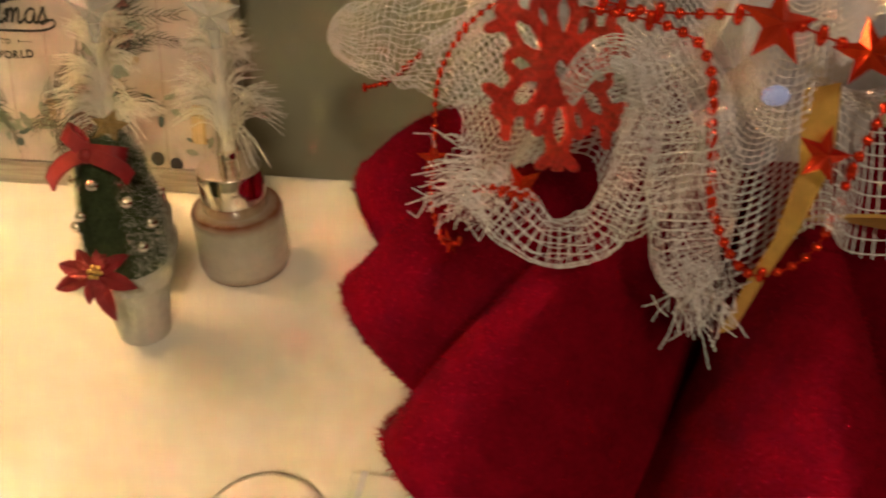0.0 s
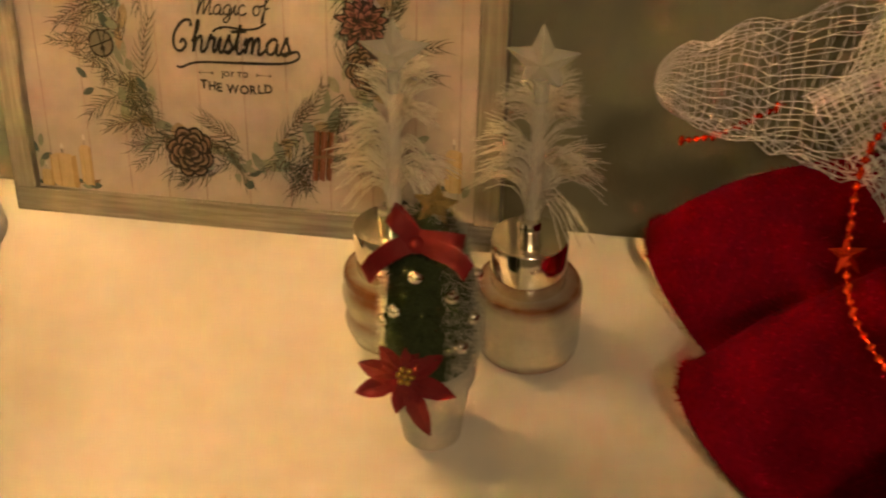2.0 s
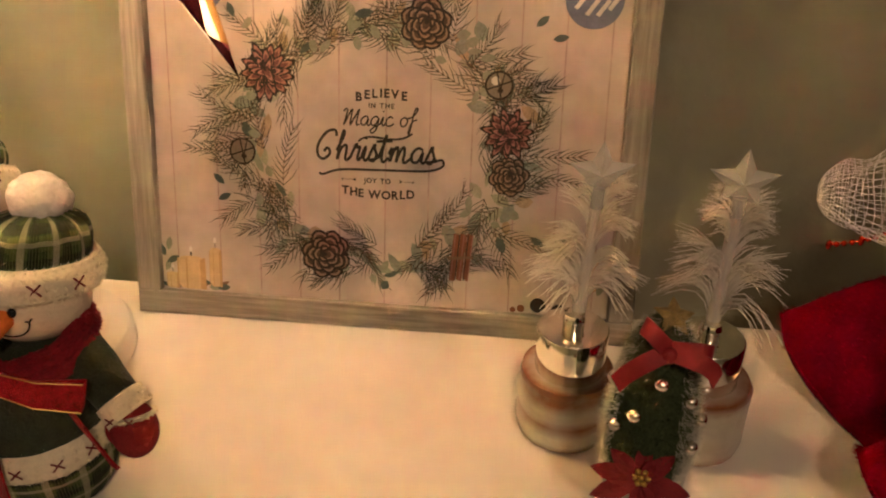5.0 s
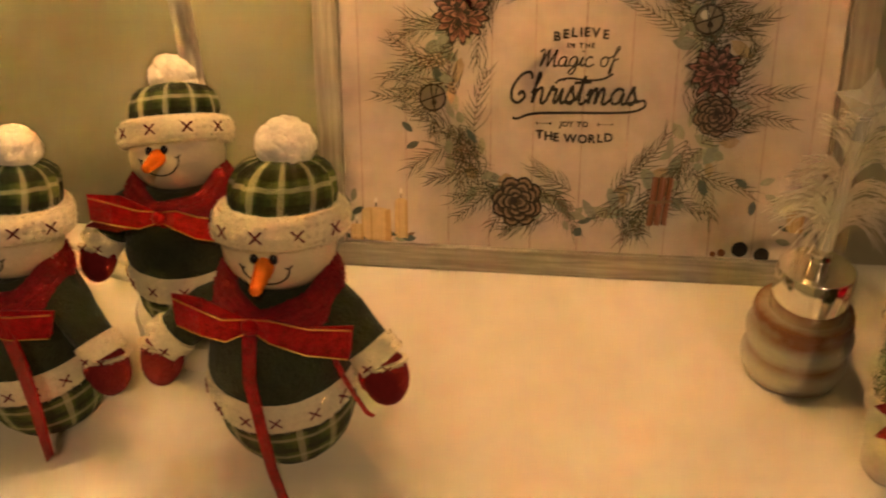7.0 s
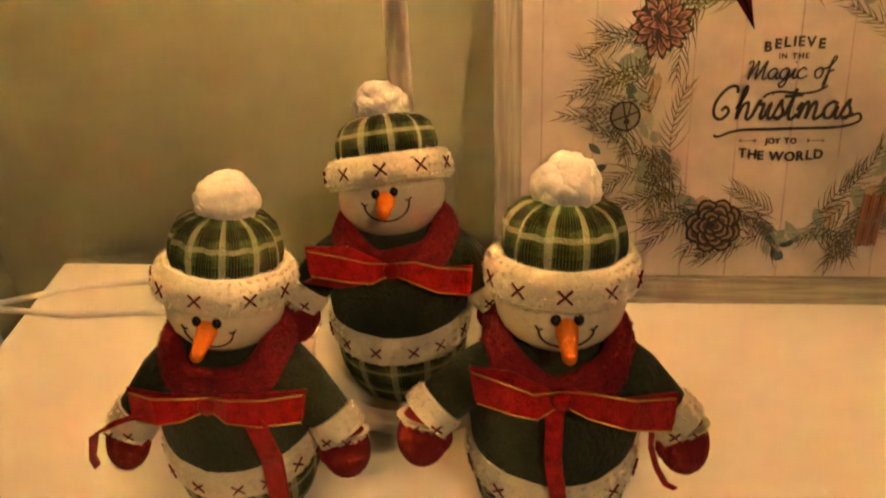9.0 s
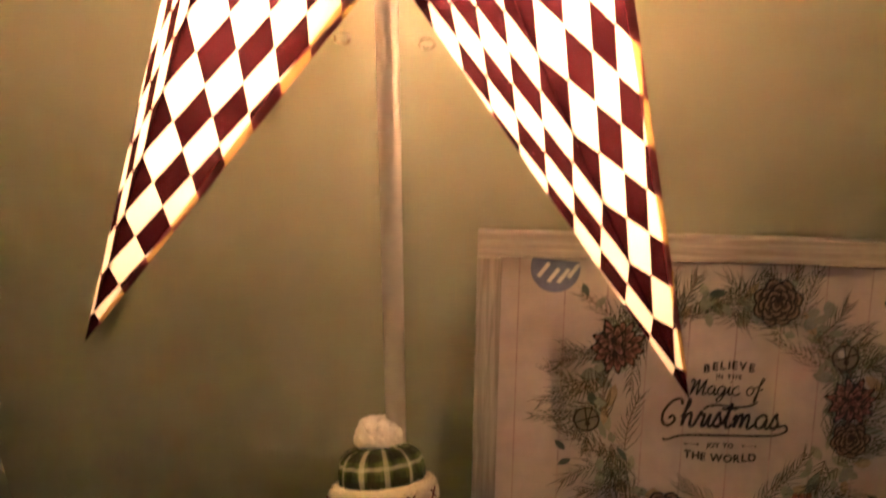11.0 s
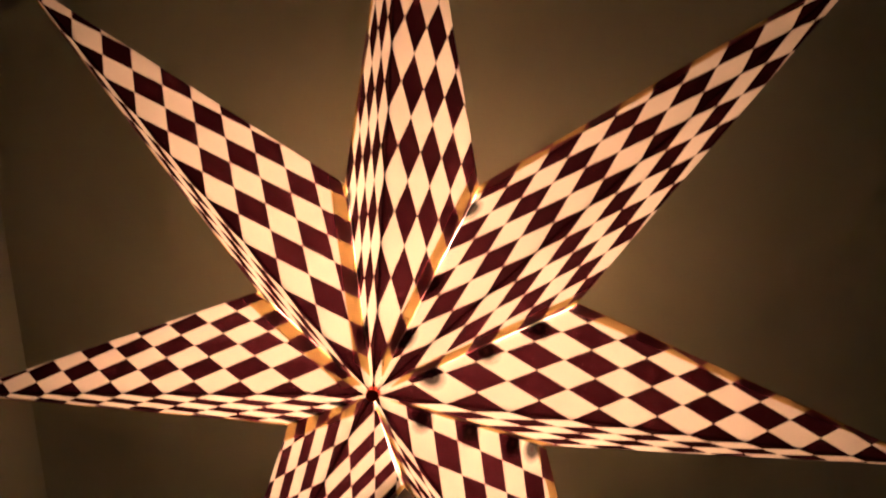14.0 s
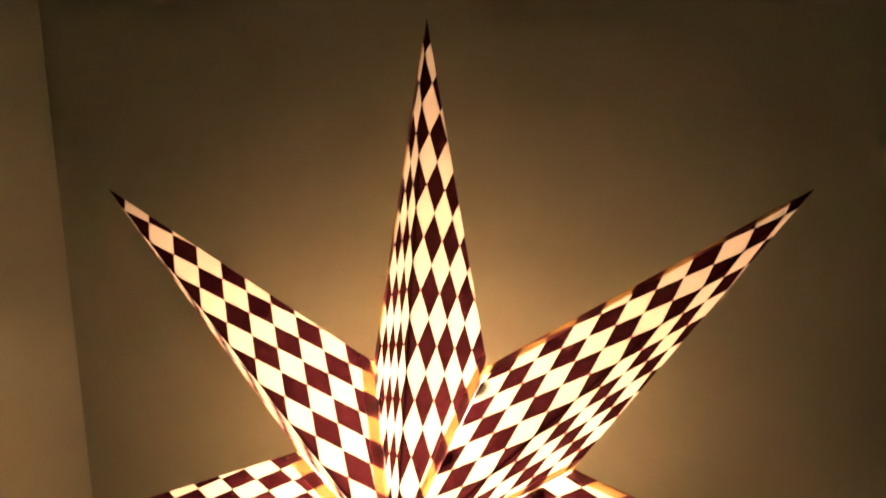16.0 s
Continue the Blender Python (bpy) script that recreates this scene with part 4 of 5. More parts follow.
# ---- little potted tree ----
mini = empty("potted_tree", pose(-0.1915, 0.318, TOP, 0, 0, -4) @ Matrix.Scale(1.12, 4) @ Matrix(((1, 0, 0.03, 0), (0, 1, 0.13, 0), (0, 0, 1, 0), (0, 0, 0, 1))), "green bottle-brush tree in chalky white pot with red bow", "ornament")
bm = bmesh.new()
lathe(bm, [(0.0110, 0), (0.0118, 0.001), (0.0155, 0.030), (0.0172, 0.031), (0.0176, 0.040), (0.0160, 0.041), (0.015, 0.038)], 36, wob=0.01)
part("pot", bm, POT, mini)
rnd = random.Random(5)
bm = bmesh.new()


def cone_r(z):
    """Rounded bullet outline of the little tree."""
    t = max(0.0, min(1.0, (z - 0.038) / 0.066))
    return 0.0186 * (1 - 0.10 * (1 - t) ** 6 - 0.46 * t ** 1.7) * math.sqrt(max(0.0, 1 - t ** 9)) + 0.0008


lathe(bm, [(max(0.001, cone_r(0.038 + 0.066 * i / 14) * 0.93), 0.038 + 0.066 * i / 14) for i in range(15)], 32, wob=0.06)
for i in range(13000):
    z = 0.038 + 0.066 * rnd.random()
    a = rnd.uniform(0, 2 * math.pi)
    r = cone_r(z)
    o = Vector((math.cos(a), math.sin(a), 0))
    tdir = Vector((-o.y, o.x, 0)) * rnd.uniform(-1, 1) + o * 0.8 + Vector((0, 0, rnd.uniform(-0.2, 0.7)))
    b = o * r * 0.9 + Vector((0, 0, z))
    w = o.cross(Vector((0, 0, 1))) * 0.00016
    side = math.cos(a - math.radians(-5))
    snowy = (side > 0.62 or side < -0.78) and rnd.random() < 0.85 * (1.25 - (z - 0.038) / 0.066)
    f = bm.faces.new([bm.verts.new(b + w), bm.verts.new(b - w), bm.verts.new(b + tdir.normalized() * (rnd.uniform(0.003, 0.0062) if snowy else 0.0034))])
    f.material_index = 1 if snowy else 0
part("bristle_tree", bm, [BRUSH, SNOWTIP], mini, "green bristle cone dusted with snow white")
for i, (ang, z) in enumerate(((-92, 0.086), (-118, 0.071), (-140, 0.063), (-48, 0.078), (-40, 0.057), (-150, 0.083), (-20, 0.066), (30, 0.074), (90, 0.08), (150, 0.07))):
    bm = bmesh.new()
    a = math.radians(ang)
    ball(bm, (math.cos(a) * (cone_r(z) + 0.001), math.sin(a) * (cone_r(z) + 0.001), z), 0.0028, sub=2)
    part("silver_ball", bm, CHROME, mini)
for i, (deg, L, Wd) in enumerate(((172, 0.0205, 0.0088), (204, 0.0215, 0.0092), (262, 0.0135, 0.0070), (303, 0.0235, 0.0090), (350, 0.0205, 0.0088), (40, 0.0170, 0.0080), (86, 0.0160, 0.0078), (140, 0.0165, 0.0080),
                                 (60, 0.0095, 0.0055), (190, 0.0100, 0.0055), (320, 0.0100, 0.0055))):
    bm = bmesh.new()
    big = i < 8
    L, Wd = L * 0.88, Wd * 0.88
    q = pose(-0.003, -0.0210, 0.0455, -38, 0, 0) @ pose(0, 0, 0, 0, -deg, 0)
    rows = []
    for t in (0, 0.2, 0.45, 0.7, 0.9, 1):
        wd = Wd / 2 * math.sin(math.pi * min(0.99, 0.06 + 0.94 * t)) ** 0.8
        y = -0.0015 * (2 if not big else 1) - 0.004 * t + 0.006 * t * t
        rows.append([bm.verts.new(q @ Vector((0.001 + L * t, y - 0.0012, -wd))), bm.verts.new(q @ Vector((0.001 + L * t, y, 0))), bm.verts.new(q @ Vector((0.001 + L * t, y - 0.0012, wd)))])
    for r0, r1 in zip(rows, rows[1:]):
        for c in (0, 1):
            bm.faces.new((r0[c], r0[c + 1], r1[c + 1], r1[c]))
    part("petal", bm, PETAL, mini)
bm = bmesh.new()
for i in range(7):
    a = 2 * math.pi * i / 6
    r = 0.0024 if i < 6 else 0
    ball(bm, (-0.003 + r * math.cos(a), -0.0232 + 0.6 * r * math.sin(a), 0.0485 + 0.8 * r * math.sin(a)), 0.0013, sub=1)
part("flower_centre", bm, GOLD, mini)
bm = bmesh.new()
star_solid(bm, 0.0084, 0.0042, 0.0026, pose(0.002, 0.001, 0.1055, -55, 6, 8))
part("star", bm, GLITSTAR, mini, "gold glitter star")
bm = bmesh.new()


def loop_pts(out, n=16):
    """A ribbon loop that leaves the knot, turns at out and comes back."""
    out = Vector(out)
    return [Vector((0, -0.0145, 0.1005)) + out * math.sin(math.pi * t) + Vector((0, -0.0030, 0.0016)) * math.sin(2 * math.pi * t) for t in [i / n for i in range(n + 1)]]


strip(bm, loop_pts((-0.0095, 0.004, 0.0070)), 0.0066, lambda i: (0.35, 0.5, 0.75))
strip(bm, loop_pts((0.0150, 0.002, -0.0010)), 0.0072, lambda i: (0.05, 0.5, 0.85))
strip(bm, [(0.0, -0.0150, 0.1005), (-0.006, -0.0185, 0.0985), (-0.010, -0.0190, 0.0955), (-0.0140, -0.0190, 0.0915), (-0.0170, -0.0185, 0.0865)], 0.0066, lambda i: (0.56, -0.4, -0.68))
strip(bm, [(0.0, -0.0150, 0.1005), (0.008, -0.0180, 0.0998), (0.0125, -0.0180, 0.0985), (0.0160, -0.0170, 0.0955), (0.0178, -0.0160, 0.0915)], 0.0064, lambda i: (0.375, 0.4, 0.68))
ball(bm, (0, -0.0155, 0.0992), 0.0034, scale=(1, 0.8, 1))
part("bow", bm, BOW, mini, "red ribbon bow")

# ---- snowman dolls ----


def snowman(m, label, seed, tails, head_lean=0.020, bow=((0.036, 0.007), (0.044, -0.005)), tip=14, aside=0.0, roll=0.0, reach=((0.003, 0.004), (0.003, 0.004)), knot=0.002):
    """A stuffed snowman doll as one mesh."""
    rnd = random.Random(seed)
    mats = [PLAID, FLEECE, GREEN, SKIN, SCARF, MITT, ORANGE, BEAD, STITCH, RIBBON, PINK, GOLD, POMPOM]
    bm = bmesh.new()
    bm.loops.layers.uv.verify()
    sp = lambda z: (aside * max(0.0, (z - 0.045) / 0.085), head_lean * max(0.0, (z - 0.045) / 0.085))
    lathe(bm, [(0.014, 0), (0.020, 0.001), (0.0255, 0.006), (0.0300, 0.014), (0.0330, 0.024), (0.0340, 0.033), (0.0340, 0.040)], 40, uvr=0.03, mi=0, spine=sp, wob=0.03)
    band = [(0.0335, 0.0365), (0.0352, 0.037), (0.0362, 0.040), (0.0364, 0.046), (0.0360, 0.050), (0.0350, 0.0525), (0.033, 0.0525)]
    lathe(bm, band, 40, mi=1, spine=sp, wob=0.03, cap=False)
    lathe(bm, [(0.0345, 0.0515), (0.0352, 0.058), (0.0340, 0.068), (0.0300, 0.079), (0.0235, 0.088), (0.016, 0.093)], 40, mi=2, spine=sp, wob=0.04)
    # scarf collar
    for rr, zz, th in ((0.0262, 0.0848, 0.0052), (0.0252, 0.0888, 0.0050), (0.0234, 0.0922, 0.0042)):
        pts = [Vector((rr * math.cos(a) * (1 + 0.04 * noise.noise((seed, a * 2, zz * 80))) + sp(zz)[0], rr * math.sin(a) * 0.95 + sp(zz)[1], zz + 0.0055 * math.sin(a) + 0.0045 * abs(math.cos(a)) ** 2 + 0.0012 * math.sin(5 * a + seed))) for a in [2 * math.pi * i / 36 for i in range(37)]]
        tube(bm, pts, th, 10, mi=4, cap=False)
    # head, tipped back
    h0 = len(bm.verts)
    hc = Vector((*sp(0.108), 0.1085))
    ball(bm, hc, 0.0265, 3, (1.0, 0.94, 0.82), 3)
    brim = [(0.0245, 0.1150), (0.0280, 0.1132), (0.0302, 0.1146), (0.0312, 0.1180), (0.0310, 0.1220), (0.0298, 0.1258), (0.0272, 0.1278), (0.0235, 0.1272)]
    lathe(bm, brim, 44, mi=1, spine=sp, wob=0.05, cap=False)
    crown = lathe(bm, [(0.0240, 0.1225), (0.0243, 0.1270), (0.0246, 0.1315), (0.0243, 0.1350), (0.0234, 0.1385), (0.0214, 0.1420), (0.0175, 0.1450), (0.0110, 0.1470), (0.004, 0.1475)], 72, mi=0, uvr=0.025, spine=sp, wob=0.05)
    # the cloth is gathered under the pompom
    for j, ring in enumerate(crown):
        for i, v in enumerate(ring):
            q = 2 * math.pi * i / 72
            pleat = 1 + 0.012 * j * math.sin(15 * q + 2 * noise.noise((q * 2, seed, 0.3))) * (1 if j < 8 else 0)
            dx, dy = sp(v.co.z)
            v.co.x, v.co.y = dx + (v.co.x - dx) * pleat, dy + (v.co.y - dy) * pleat
    pc = Vector((sp(0.15)[0], sp(0.15)[1] + 0.002, 0.1515))
    ball(bm, pc, 0.0138, 12, (1, 1, 0.88), 4, rough=0.12, freq=110)
    for i in range(60):
        d = Vector((rnd.gauss(0, 1), rnd.gauss(0, 1), rnd.gauss(0, 1))).normalized()
        ball(bm, pc + Vector((d.x, d.y, d.z * 0.88)) * 0.0100, rnd.uniform(0.0038, 0.0056), 12, sub=2, rough=0.2, freq=250)

    def on_head(x, z, lift=0.0):
        dx, dz = x / 0.0265, (z - hc.z) / (0.0265 * 0.82)
        y = hc.y - 0.0265 * 0.94 * math.sqrt(max(0.0, 1 - dx * dx - dz * dz)) - lift
        return Vector((x + hc.x, y, z))
    for sx in (-1, 1):
        ball(bm, on_head(sx * 0.0043, 0.1096, 0.0002), 0.0021, 7, (1, 0.7, 1.15), 2)
    smile = [on_head(0.0105 * math.cos(a), 0.1046 - 0.0084 * math.sin(a), 0.0002) for a in [math.pi * i / 16 for i in range(17)]]
    tube(bm, smile, 0.00042, 5, mi=7)
    for sx in (-1, 1):
        tube(bm, [on_head(sx * 0.0090, 0.1052, 0.0002), on_head(sx * 0.0105, 0.1048, 0.0002), on_head(sx * 0.0118, 0.1063, 0.0002)], 0.0004, 5, mi=7)
    nb = on_head(0, 0.1062, -0.002)
    nd = Vector((-0.02, -1, -0.42)).normalized()
    tube(bm, [nb, nb + nd * 0.008, nb + nd * 0.0155], 0.0047, 14, mi=6, r1=0.0028, cap=False)
    ball(bm, nb + nd * 0.0153, 0.0029, 6, sub=2)

    h1 = len(bm.verts)

    def cross(c, u, v, s):
        for sg in (1, -1):
            d = (u + v * sg).normalized() * s
            tube(bm, [c - d, c, c + d], 0.00050, 4, mi=8)
    for ang in (-132, -106, -80, -54, -30, -158):
        a = math.radians(ang + rnd.uniform(-4, 4))
        o = Vector((math.cos(a), math.sin(a), 0))
        u = Vector((-o.y, o.x, 0))
        cross(o * 0.0370 + Vector((0, sp(0.045)[1], 0.0450)), u, Vector((0, 0, 1)), 0.0036)
    h2 = len(bm.verts)
    for ang in (-128, -92, -58, -24, -160):
        a = math.radians(ang + rnd.uniform(-4, 4))
        o = Vector((math.cos(a), math.sin(a), 0))
        cross(o * 0.0317 + Vector((*sp(0.1205), 0.1205)), Vector((-o.y, o.x, 0)), Vector((0, 0, 1)), 0.0038)
    bm.verts.ensure_lookup_table()
    pivot = Vector((*sp(0.095), 0.098))
    bmesh.ops.rotate(bm, cent=pivot, matrix=Matrix.Rotation(radians(roll), 3, "Y") @ Matrix.Rotation(radians(-tip), 3, "X"), verts=bm.verts[h0:h1] + bm.verts[h2:len(bm.verts)])
    # arms with fleece cuffs and mittens
    for sx in (-1, 1):
        far, high = reach[0 if sx < 0 else 1]
        a0 = Vector((sx * 0.024 + sp(0.08)[0], sp(0.08)[1] - 0.001, 0.081))
        a1 = Vector((sx * (0.038 + 0.6 * far), -0.003, 0.066 + 0.6 * high))
        a2 = Vector((sx * (0.0465 + far), -0.008, 0.0535 + high))
        a3 = Vector((sx * (0.0480 + 1.15 * far), -0.0125, 0.043 + high))
        tube(bm, [a0, a0.lerp(a1, 0.5) + Vector((0, 0, 0.002)), a1, a1.lerp(a2, 0.6)], 0.0118, 14, mi=2, r1=0.0100)
        lo, hi = a1.lerp(a2, 0.34), a2.lerp(a3, 0.12)
        tube(bm, [lo, lo.lerp(hi, 0.10)], 0.0080, 18, mi=1, r1=0.0112, cap=False)
        tube(bm, [lo.lerp(hi, 0.10), lo.lerp(hi, 0.35), lo.lerp(hi, 0.7), hi], 0.0114, 18, mi=1, r1=0.0120, cap=False)
        tube(bm, [hi, hi.lerp(a3, 0.14), hi.lerp(a3, 0.2)], 0.0120, 18, mi=1, r1=0.0092)
        ax = (a3 - a2).normalized()
        rot = ax.to_track_quat("Z", "Y").to_matrix()
        ball(bm, a2.lerp(a3, 0.75), 0.0112, 5, (1.0, 0.82, 1.25), 3, rot)
        ball(bm, a2.lerp(a3, 0.55) + Vector((-sx * 0.0075, -0.004, -0.001)), 0.0045, 5, (1, 0.8, 1.5), 2, rot)
        for off in (-0.0045, 0.0045):
            c = a1.lerp(a2, 0.80) + Vector((off + sx * 0.002, -0.0122, 0.001))
            cross(c, Vector((1, 0, 0)), Vector((0, 0, 1)), 0.0028)
    # ribbon bow at the neck
    by, first = -0.0268 + sp(0.085)[1] * 0.15, len(bm.verts)
    for sx in (-1, 1):
        kx, kz = bow[0] if sx < 0 else bow[1]
        pts = [Vector((0, by, 0.085)), Vector((sx * 0.010, by - 0.006, 0.0865)), Vector((sx * 0.6 * kx, by - 0.007, 0.086 + kz * 0.6)), Vector((sx * kx, by - 0.001, 0.083 + kz)),
               Vector((sx * (kx + 0.001), by + 0.0005, 0.0845 + kz)), Vector((sx * 0.018, by - 0.004, 0.0870 + kz)), Vector((sx * 0.004, by, 0.086))]
        strip(bm, pts, 0.0122, (0.12 * sx, 0.42, 0.9), mi=9, taper=lambda t: 0.42 + 0.58 * math.sin(math.pi * t) ** 0.55)
        for e in (-1, 1):
            tube(bm, [p + Vector((0.12 * sx, 0.42, 0.9)).normalized() * 0.0059 * e * (0.42 + 0.58 * math.sin(math.pi * i / 6) ** 0.55) + Vector((0, -0.0007, 0)) for i, p in enumerate(pts[:4])], 0.0003, 4, mi=11)
    for pts, wd in tails:
        strip(bm, [Vector(p) for p in pts], wd, lambda i: (1, -0.3, 0.1 + 0.25 * i), mi=9)
    ball(bm, (0, by - 0.003, 0.0855), 0.0042, 9, (1, 0.7, 1))
    bm.verts.ensure_lookup_table()
    for v in bm.verts[first:]:
        if v.co.z > 0.055:
            v.co.z += knot * min(1.0, (v.co.z - 0.055) / 0.02)
    # short pile on the fleece trims and the pompom
    pile = [f for f in bm.faces if f.material_index in (1, 4)]
    for f in pile:
        n, c = f.normal if f.normal.length > 0.1 else Vector((0, -1, 0)), f.calc_center_median()
        f.normal_update()
        n = f.normal
        vs = [v.co.copy() for v in f.verts]
        for r in range(min(26, int(f.calc_area() / 1.1e-6 + rnd.random()))):
            w = [rnd.random() for q in vs]
            p = sum((q * x for q, x in zip(vs, w)), Vector()) / sum(w)
            d = (n + Vector((rnd.uniform(-1, 1), rnd.uniform(-1, 1), rnd.uniform(-1, 1))) * 0.8).normalized() * rnd.uniform(0.0008, 0.0017)
            if d.dot(p - Vector((0, 0.008, p.z))) < 0 and f.material_index in (1, 4):
                d = -d
            e = d.orthogonal().normalized() * 0.00024
            g = bm.faces.new([bm.verts.new(p + e), bm.verts.new(p - e), bm.verts.new(p + d)])
            g.material_index = f.material_index
    me_ob = obj("snowman_doll", bm, mats)
    me_ob.matrix_world = m
    return tagged(me_ob, label, "doll", "snowman dolls")


# ---- red fleece ornament with netting ----
skirt_c = Vector((0.115, 0.345, TOP))
# fold crests: direction in degrees, reach, height of the hem over the table
CRESTS = ((152, 0.238, 0.042), (183, 0.200, 0.038), (221, 0.204, 0.044), (268, 0.255, 0.040), (312, 0.23, 0.03), (355, 0.19, 0.03), (42, 0.15, 0.03), (82, 0.13, 0.03), (116, 0.15, 0.03))


def skirt_shape(deg):
    """Crest weight and hem radius at an angle, from the list of fold crests."""
    n = len(CRESTS)
    ca = [c[0] + (360 if c[0] < 152 else 0) for c in CRESTS] + [152 + 360]
    d = deg if deg >= 152 else deg + 360
    for i in range(n):
        if ca[i] <= d <= ca[i + 1]:
            t = (d - ca[i]) / (ca[i + 1] - ca[i])
            r0, r1 = CRESTS[i][1], CRESTS[(i + 1) % n][1]
            h0, h1 = CRESTS[i][2], CRESTS[(i + 1) % n][2]
            crest = 0.5 + 0.5 * math.cos(2 * math.pi * t)
            s = t * t * (3 - 2 * t)
            return crest ** 0.58, r0 + (r1 - r0) * s, h0 + (h1 - h0) * s, (0.026, 0.030, 0.200, 0.12, 0.07, 0.05, 0.03, 0.03, 0.03)[i]
    return 1, 0.2, 0, 0.02


fleece = empty("fleece_ornament", Matrix.Translation(skirt_c), "red fleece ornament wrapped in white netting and bead garland", "ornament")
bm = bmesh.new()
NA, NR, NU = 240, 26, 6
grid = []
for j in range(NR + NU + 1):
    t = min(1, j / NR)
    under = max(0, j - NR) / NU
    row = []
    for i in range(NA):
        deg = 360 * i / NA
        w, hem, lift, deep = skirt_shape(deg)
        a = math.radians(deg)
        r = 0.03 + (hem - 0.03) * t - (1 - w) * (0.036 * t * t + 0.6 * (deep - 0.022) * math.sin(math.pi * t))
        z = 0.125 * (1 - t) + lift * w * t + 0.046 * (w - 0.42) * math.sin(math.pi * t ** 0.85)
        r += 0.0018 * noise.noise((a * 40, t * 6, 1.7)) * (1 if j == NR else 0.2)
        z *= 1 - 0.28 * max(0.0, (t - 0.78) / 0.22) ** 2
        if under:
            z, r = z * (1 - under) ** 1.3, r - 0.95 * z * under ** 1.5
        z = max(z, 0.001) + 0.0022 * noise.noise((math.cos(a) * 5, math.sin(a) * 5, t * 5))
        row.append(bm.verts.new((r * math.cos(a), r * math.sin(a), max(0.001, z))))
    grid.append(row)
for j in range(NR + NU):
    for i in range(NA):
        f = bm.faces.new((grid[j][i], grid[j][(i + 1) % NA], grid[j + 1][(i + 1) % NA], grid[j + 1][i]))
        f.smooth = True
for j in range(1, NR + 1):
    for i in range(NA):
        for r in range(5 if j < NR else 22):
            v = grid[j][i].co.lerp(grid[j][(i + 1) % NA].co, rnd.random()).lerp(grid[j - 1][i].co, rnd.random() if j < NR else 0)
            o = Vector((v.x, v.y, 0)).normalized()
            d = (o * rnd.uniform(0.3, 1.2) + Vector((rnd.uniform(-1, 1), rnd.uniform(-1, 1), rnd.uniform(0.0, 1.2))) * 0.8).normalized()
            s = d.orthogonal().normalized() * 0.00022
            f = bm.faces.new([bm.verts.new(v + s), bm.verts.new(v - s), bm.verts.new(v + d * rnd.uniform(0.0014, 0.0034 if j < NR else 0.0052))])
            f.material_index = 1
part("fleece_skirt", bm, [FELT, PILE], fleece, "deeply folded red fleece with fuzzy hem")
bm = bmesh.new()
lathe(bm, [(0.034, 0.118), (0.040, 0.135), (0.038, 0.170), (0.034, 0.22), (0.02, 0.26)], 32, wob=0.15)
part("core", bm, FROST, fleece, "pale bundled netting core")

# outer edge of the gathered netting: direction, reach, height
EDGE = ((100, 0.12, 0.15), (135, 0.150, 0.160), (144, 0.160, 0.150), (150, 0.168, 0.142), (155, 0.172, 0.136), (161, 0.168, 0.130), (167, 0.158, 0.124), (182, 0.140, 0.116), (194, 0.138, 0.112), (207, 0.122, 0.122), (216, 0.105, 0.122), (230, 0.100, 0.128),
        (246, 0.106, 0.126), (262, 0.102, 0.126), (280, 0.102, 0.136), (300, 0.112, 0.142), (322, 0.12, 0.15), (345, 0.13, 0.15))


def edge(deg, shrink=1.0, lift=0.0):
    for (a0, r0, z0), (a1, r1, z1) in zip(EDGE, EDGE[1:]):
        if a0 <= deg <= a1:
            t = (deg - a0) / (a1 - a0)
            t = t * t * (3 - 2 * t)
            return (r0 + (r1 - r0) * t) * shrink, z0 + (z1 - z0) * t + lift
    return EDGE[-1][1] * shrink, EDGE[-1][2] + lift


def netting(name, inner, shrink, lift, waves, amp, step, label, phase=0.0, a0=100, a1=345, rows=40):
    """Open-weave cloth: every thread is a thin strand; gathered at the inner ring and ruffled towards the edge."""
    bm = bmesh.new()

    def place(deg, v):
        a = math.radians(deg)
        ro, zo = edge(deg, shrink, lift)
        r = inner[0] + (ro - inner[0]) * v
        z = inner[1] + (zo - inner[1]) * v + 0.03 * math.sin(math.pi * v)
        ph = waves * a + phase + 1.3 * math.sin(3 * a)
        z += amp * v * math.sin(ph)
        a += 0.055 * v * math.cos(ph) + 0.02 * math.sin(9 * a + 4 * v)
        r += 0.5 * amp * v * math.cos(ph * 1.3 + 1)
        return Vector((r * math.cos(a), r * math.sin(a), z))
    span = a1 - a0
    n = int(span / step)
    for i in range(n + 1):
        deg = a0 + span * i / n
        end = 1.0 + rnd.uniform(0, 0.012)
        tube(bm, [place(min(a1, deg), end * k / 15) for k in range(16)], 0.00033, 3, cap=False)
    for k in range(3, rows + 1):
        v = (k / rows) ** 0.85
        m = int(0.78 * span)
        tube(bm, [place(a0 + span * i / m, v) for i in range(m + 1)], 0.00031, 3, cap=False)
    tagged(part(name, bm, NET, fleece, label), kind="stuff")


netting("netting", (0.036, 0.150), 1.0, 0.0, 11, 0.015, 1.25, "ruffled white open-weave netting", 0.0, 100, 264)
netting("netting", (0.036, 0.150), 1.0, 0.0, 11, 0.015, 2.0, "loose thin stretch of white netting", 0.0, 264, 345, 22)
netting("netting", (0.034, 0.190), 0.80, 0.055, 9, 0.018, 1.0, "upper ruffle of white netting", 2.0)
netting("netting", (0.030, 0.215), 0.62, 0.10, 8, 0.018, 1.2, "upper ruffle of white netting", 4.0)

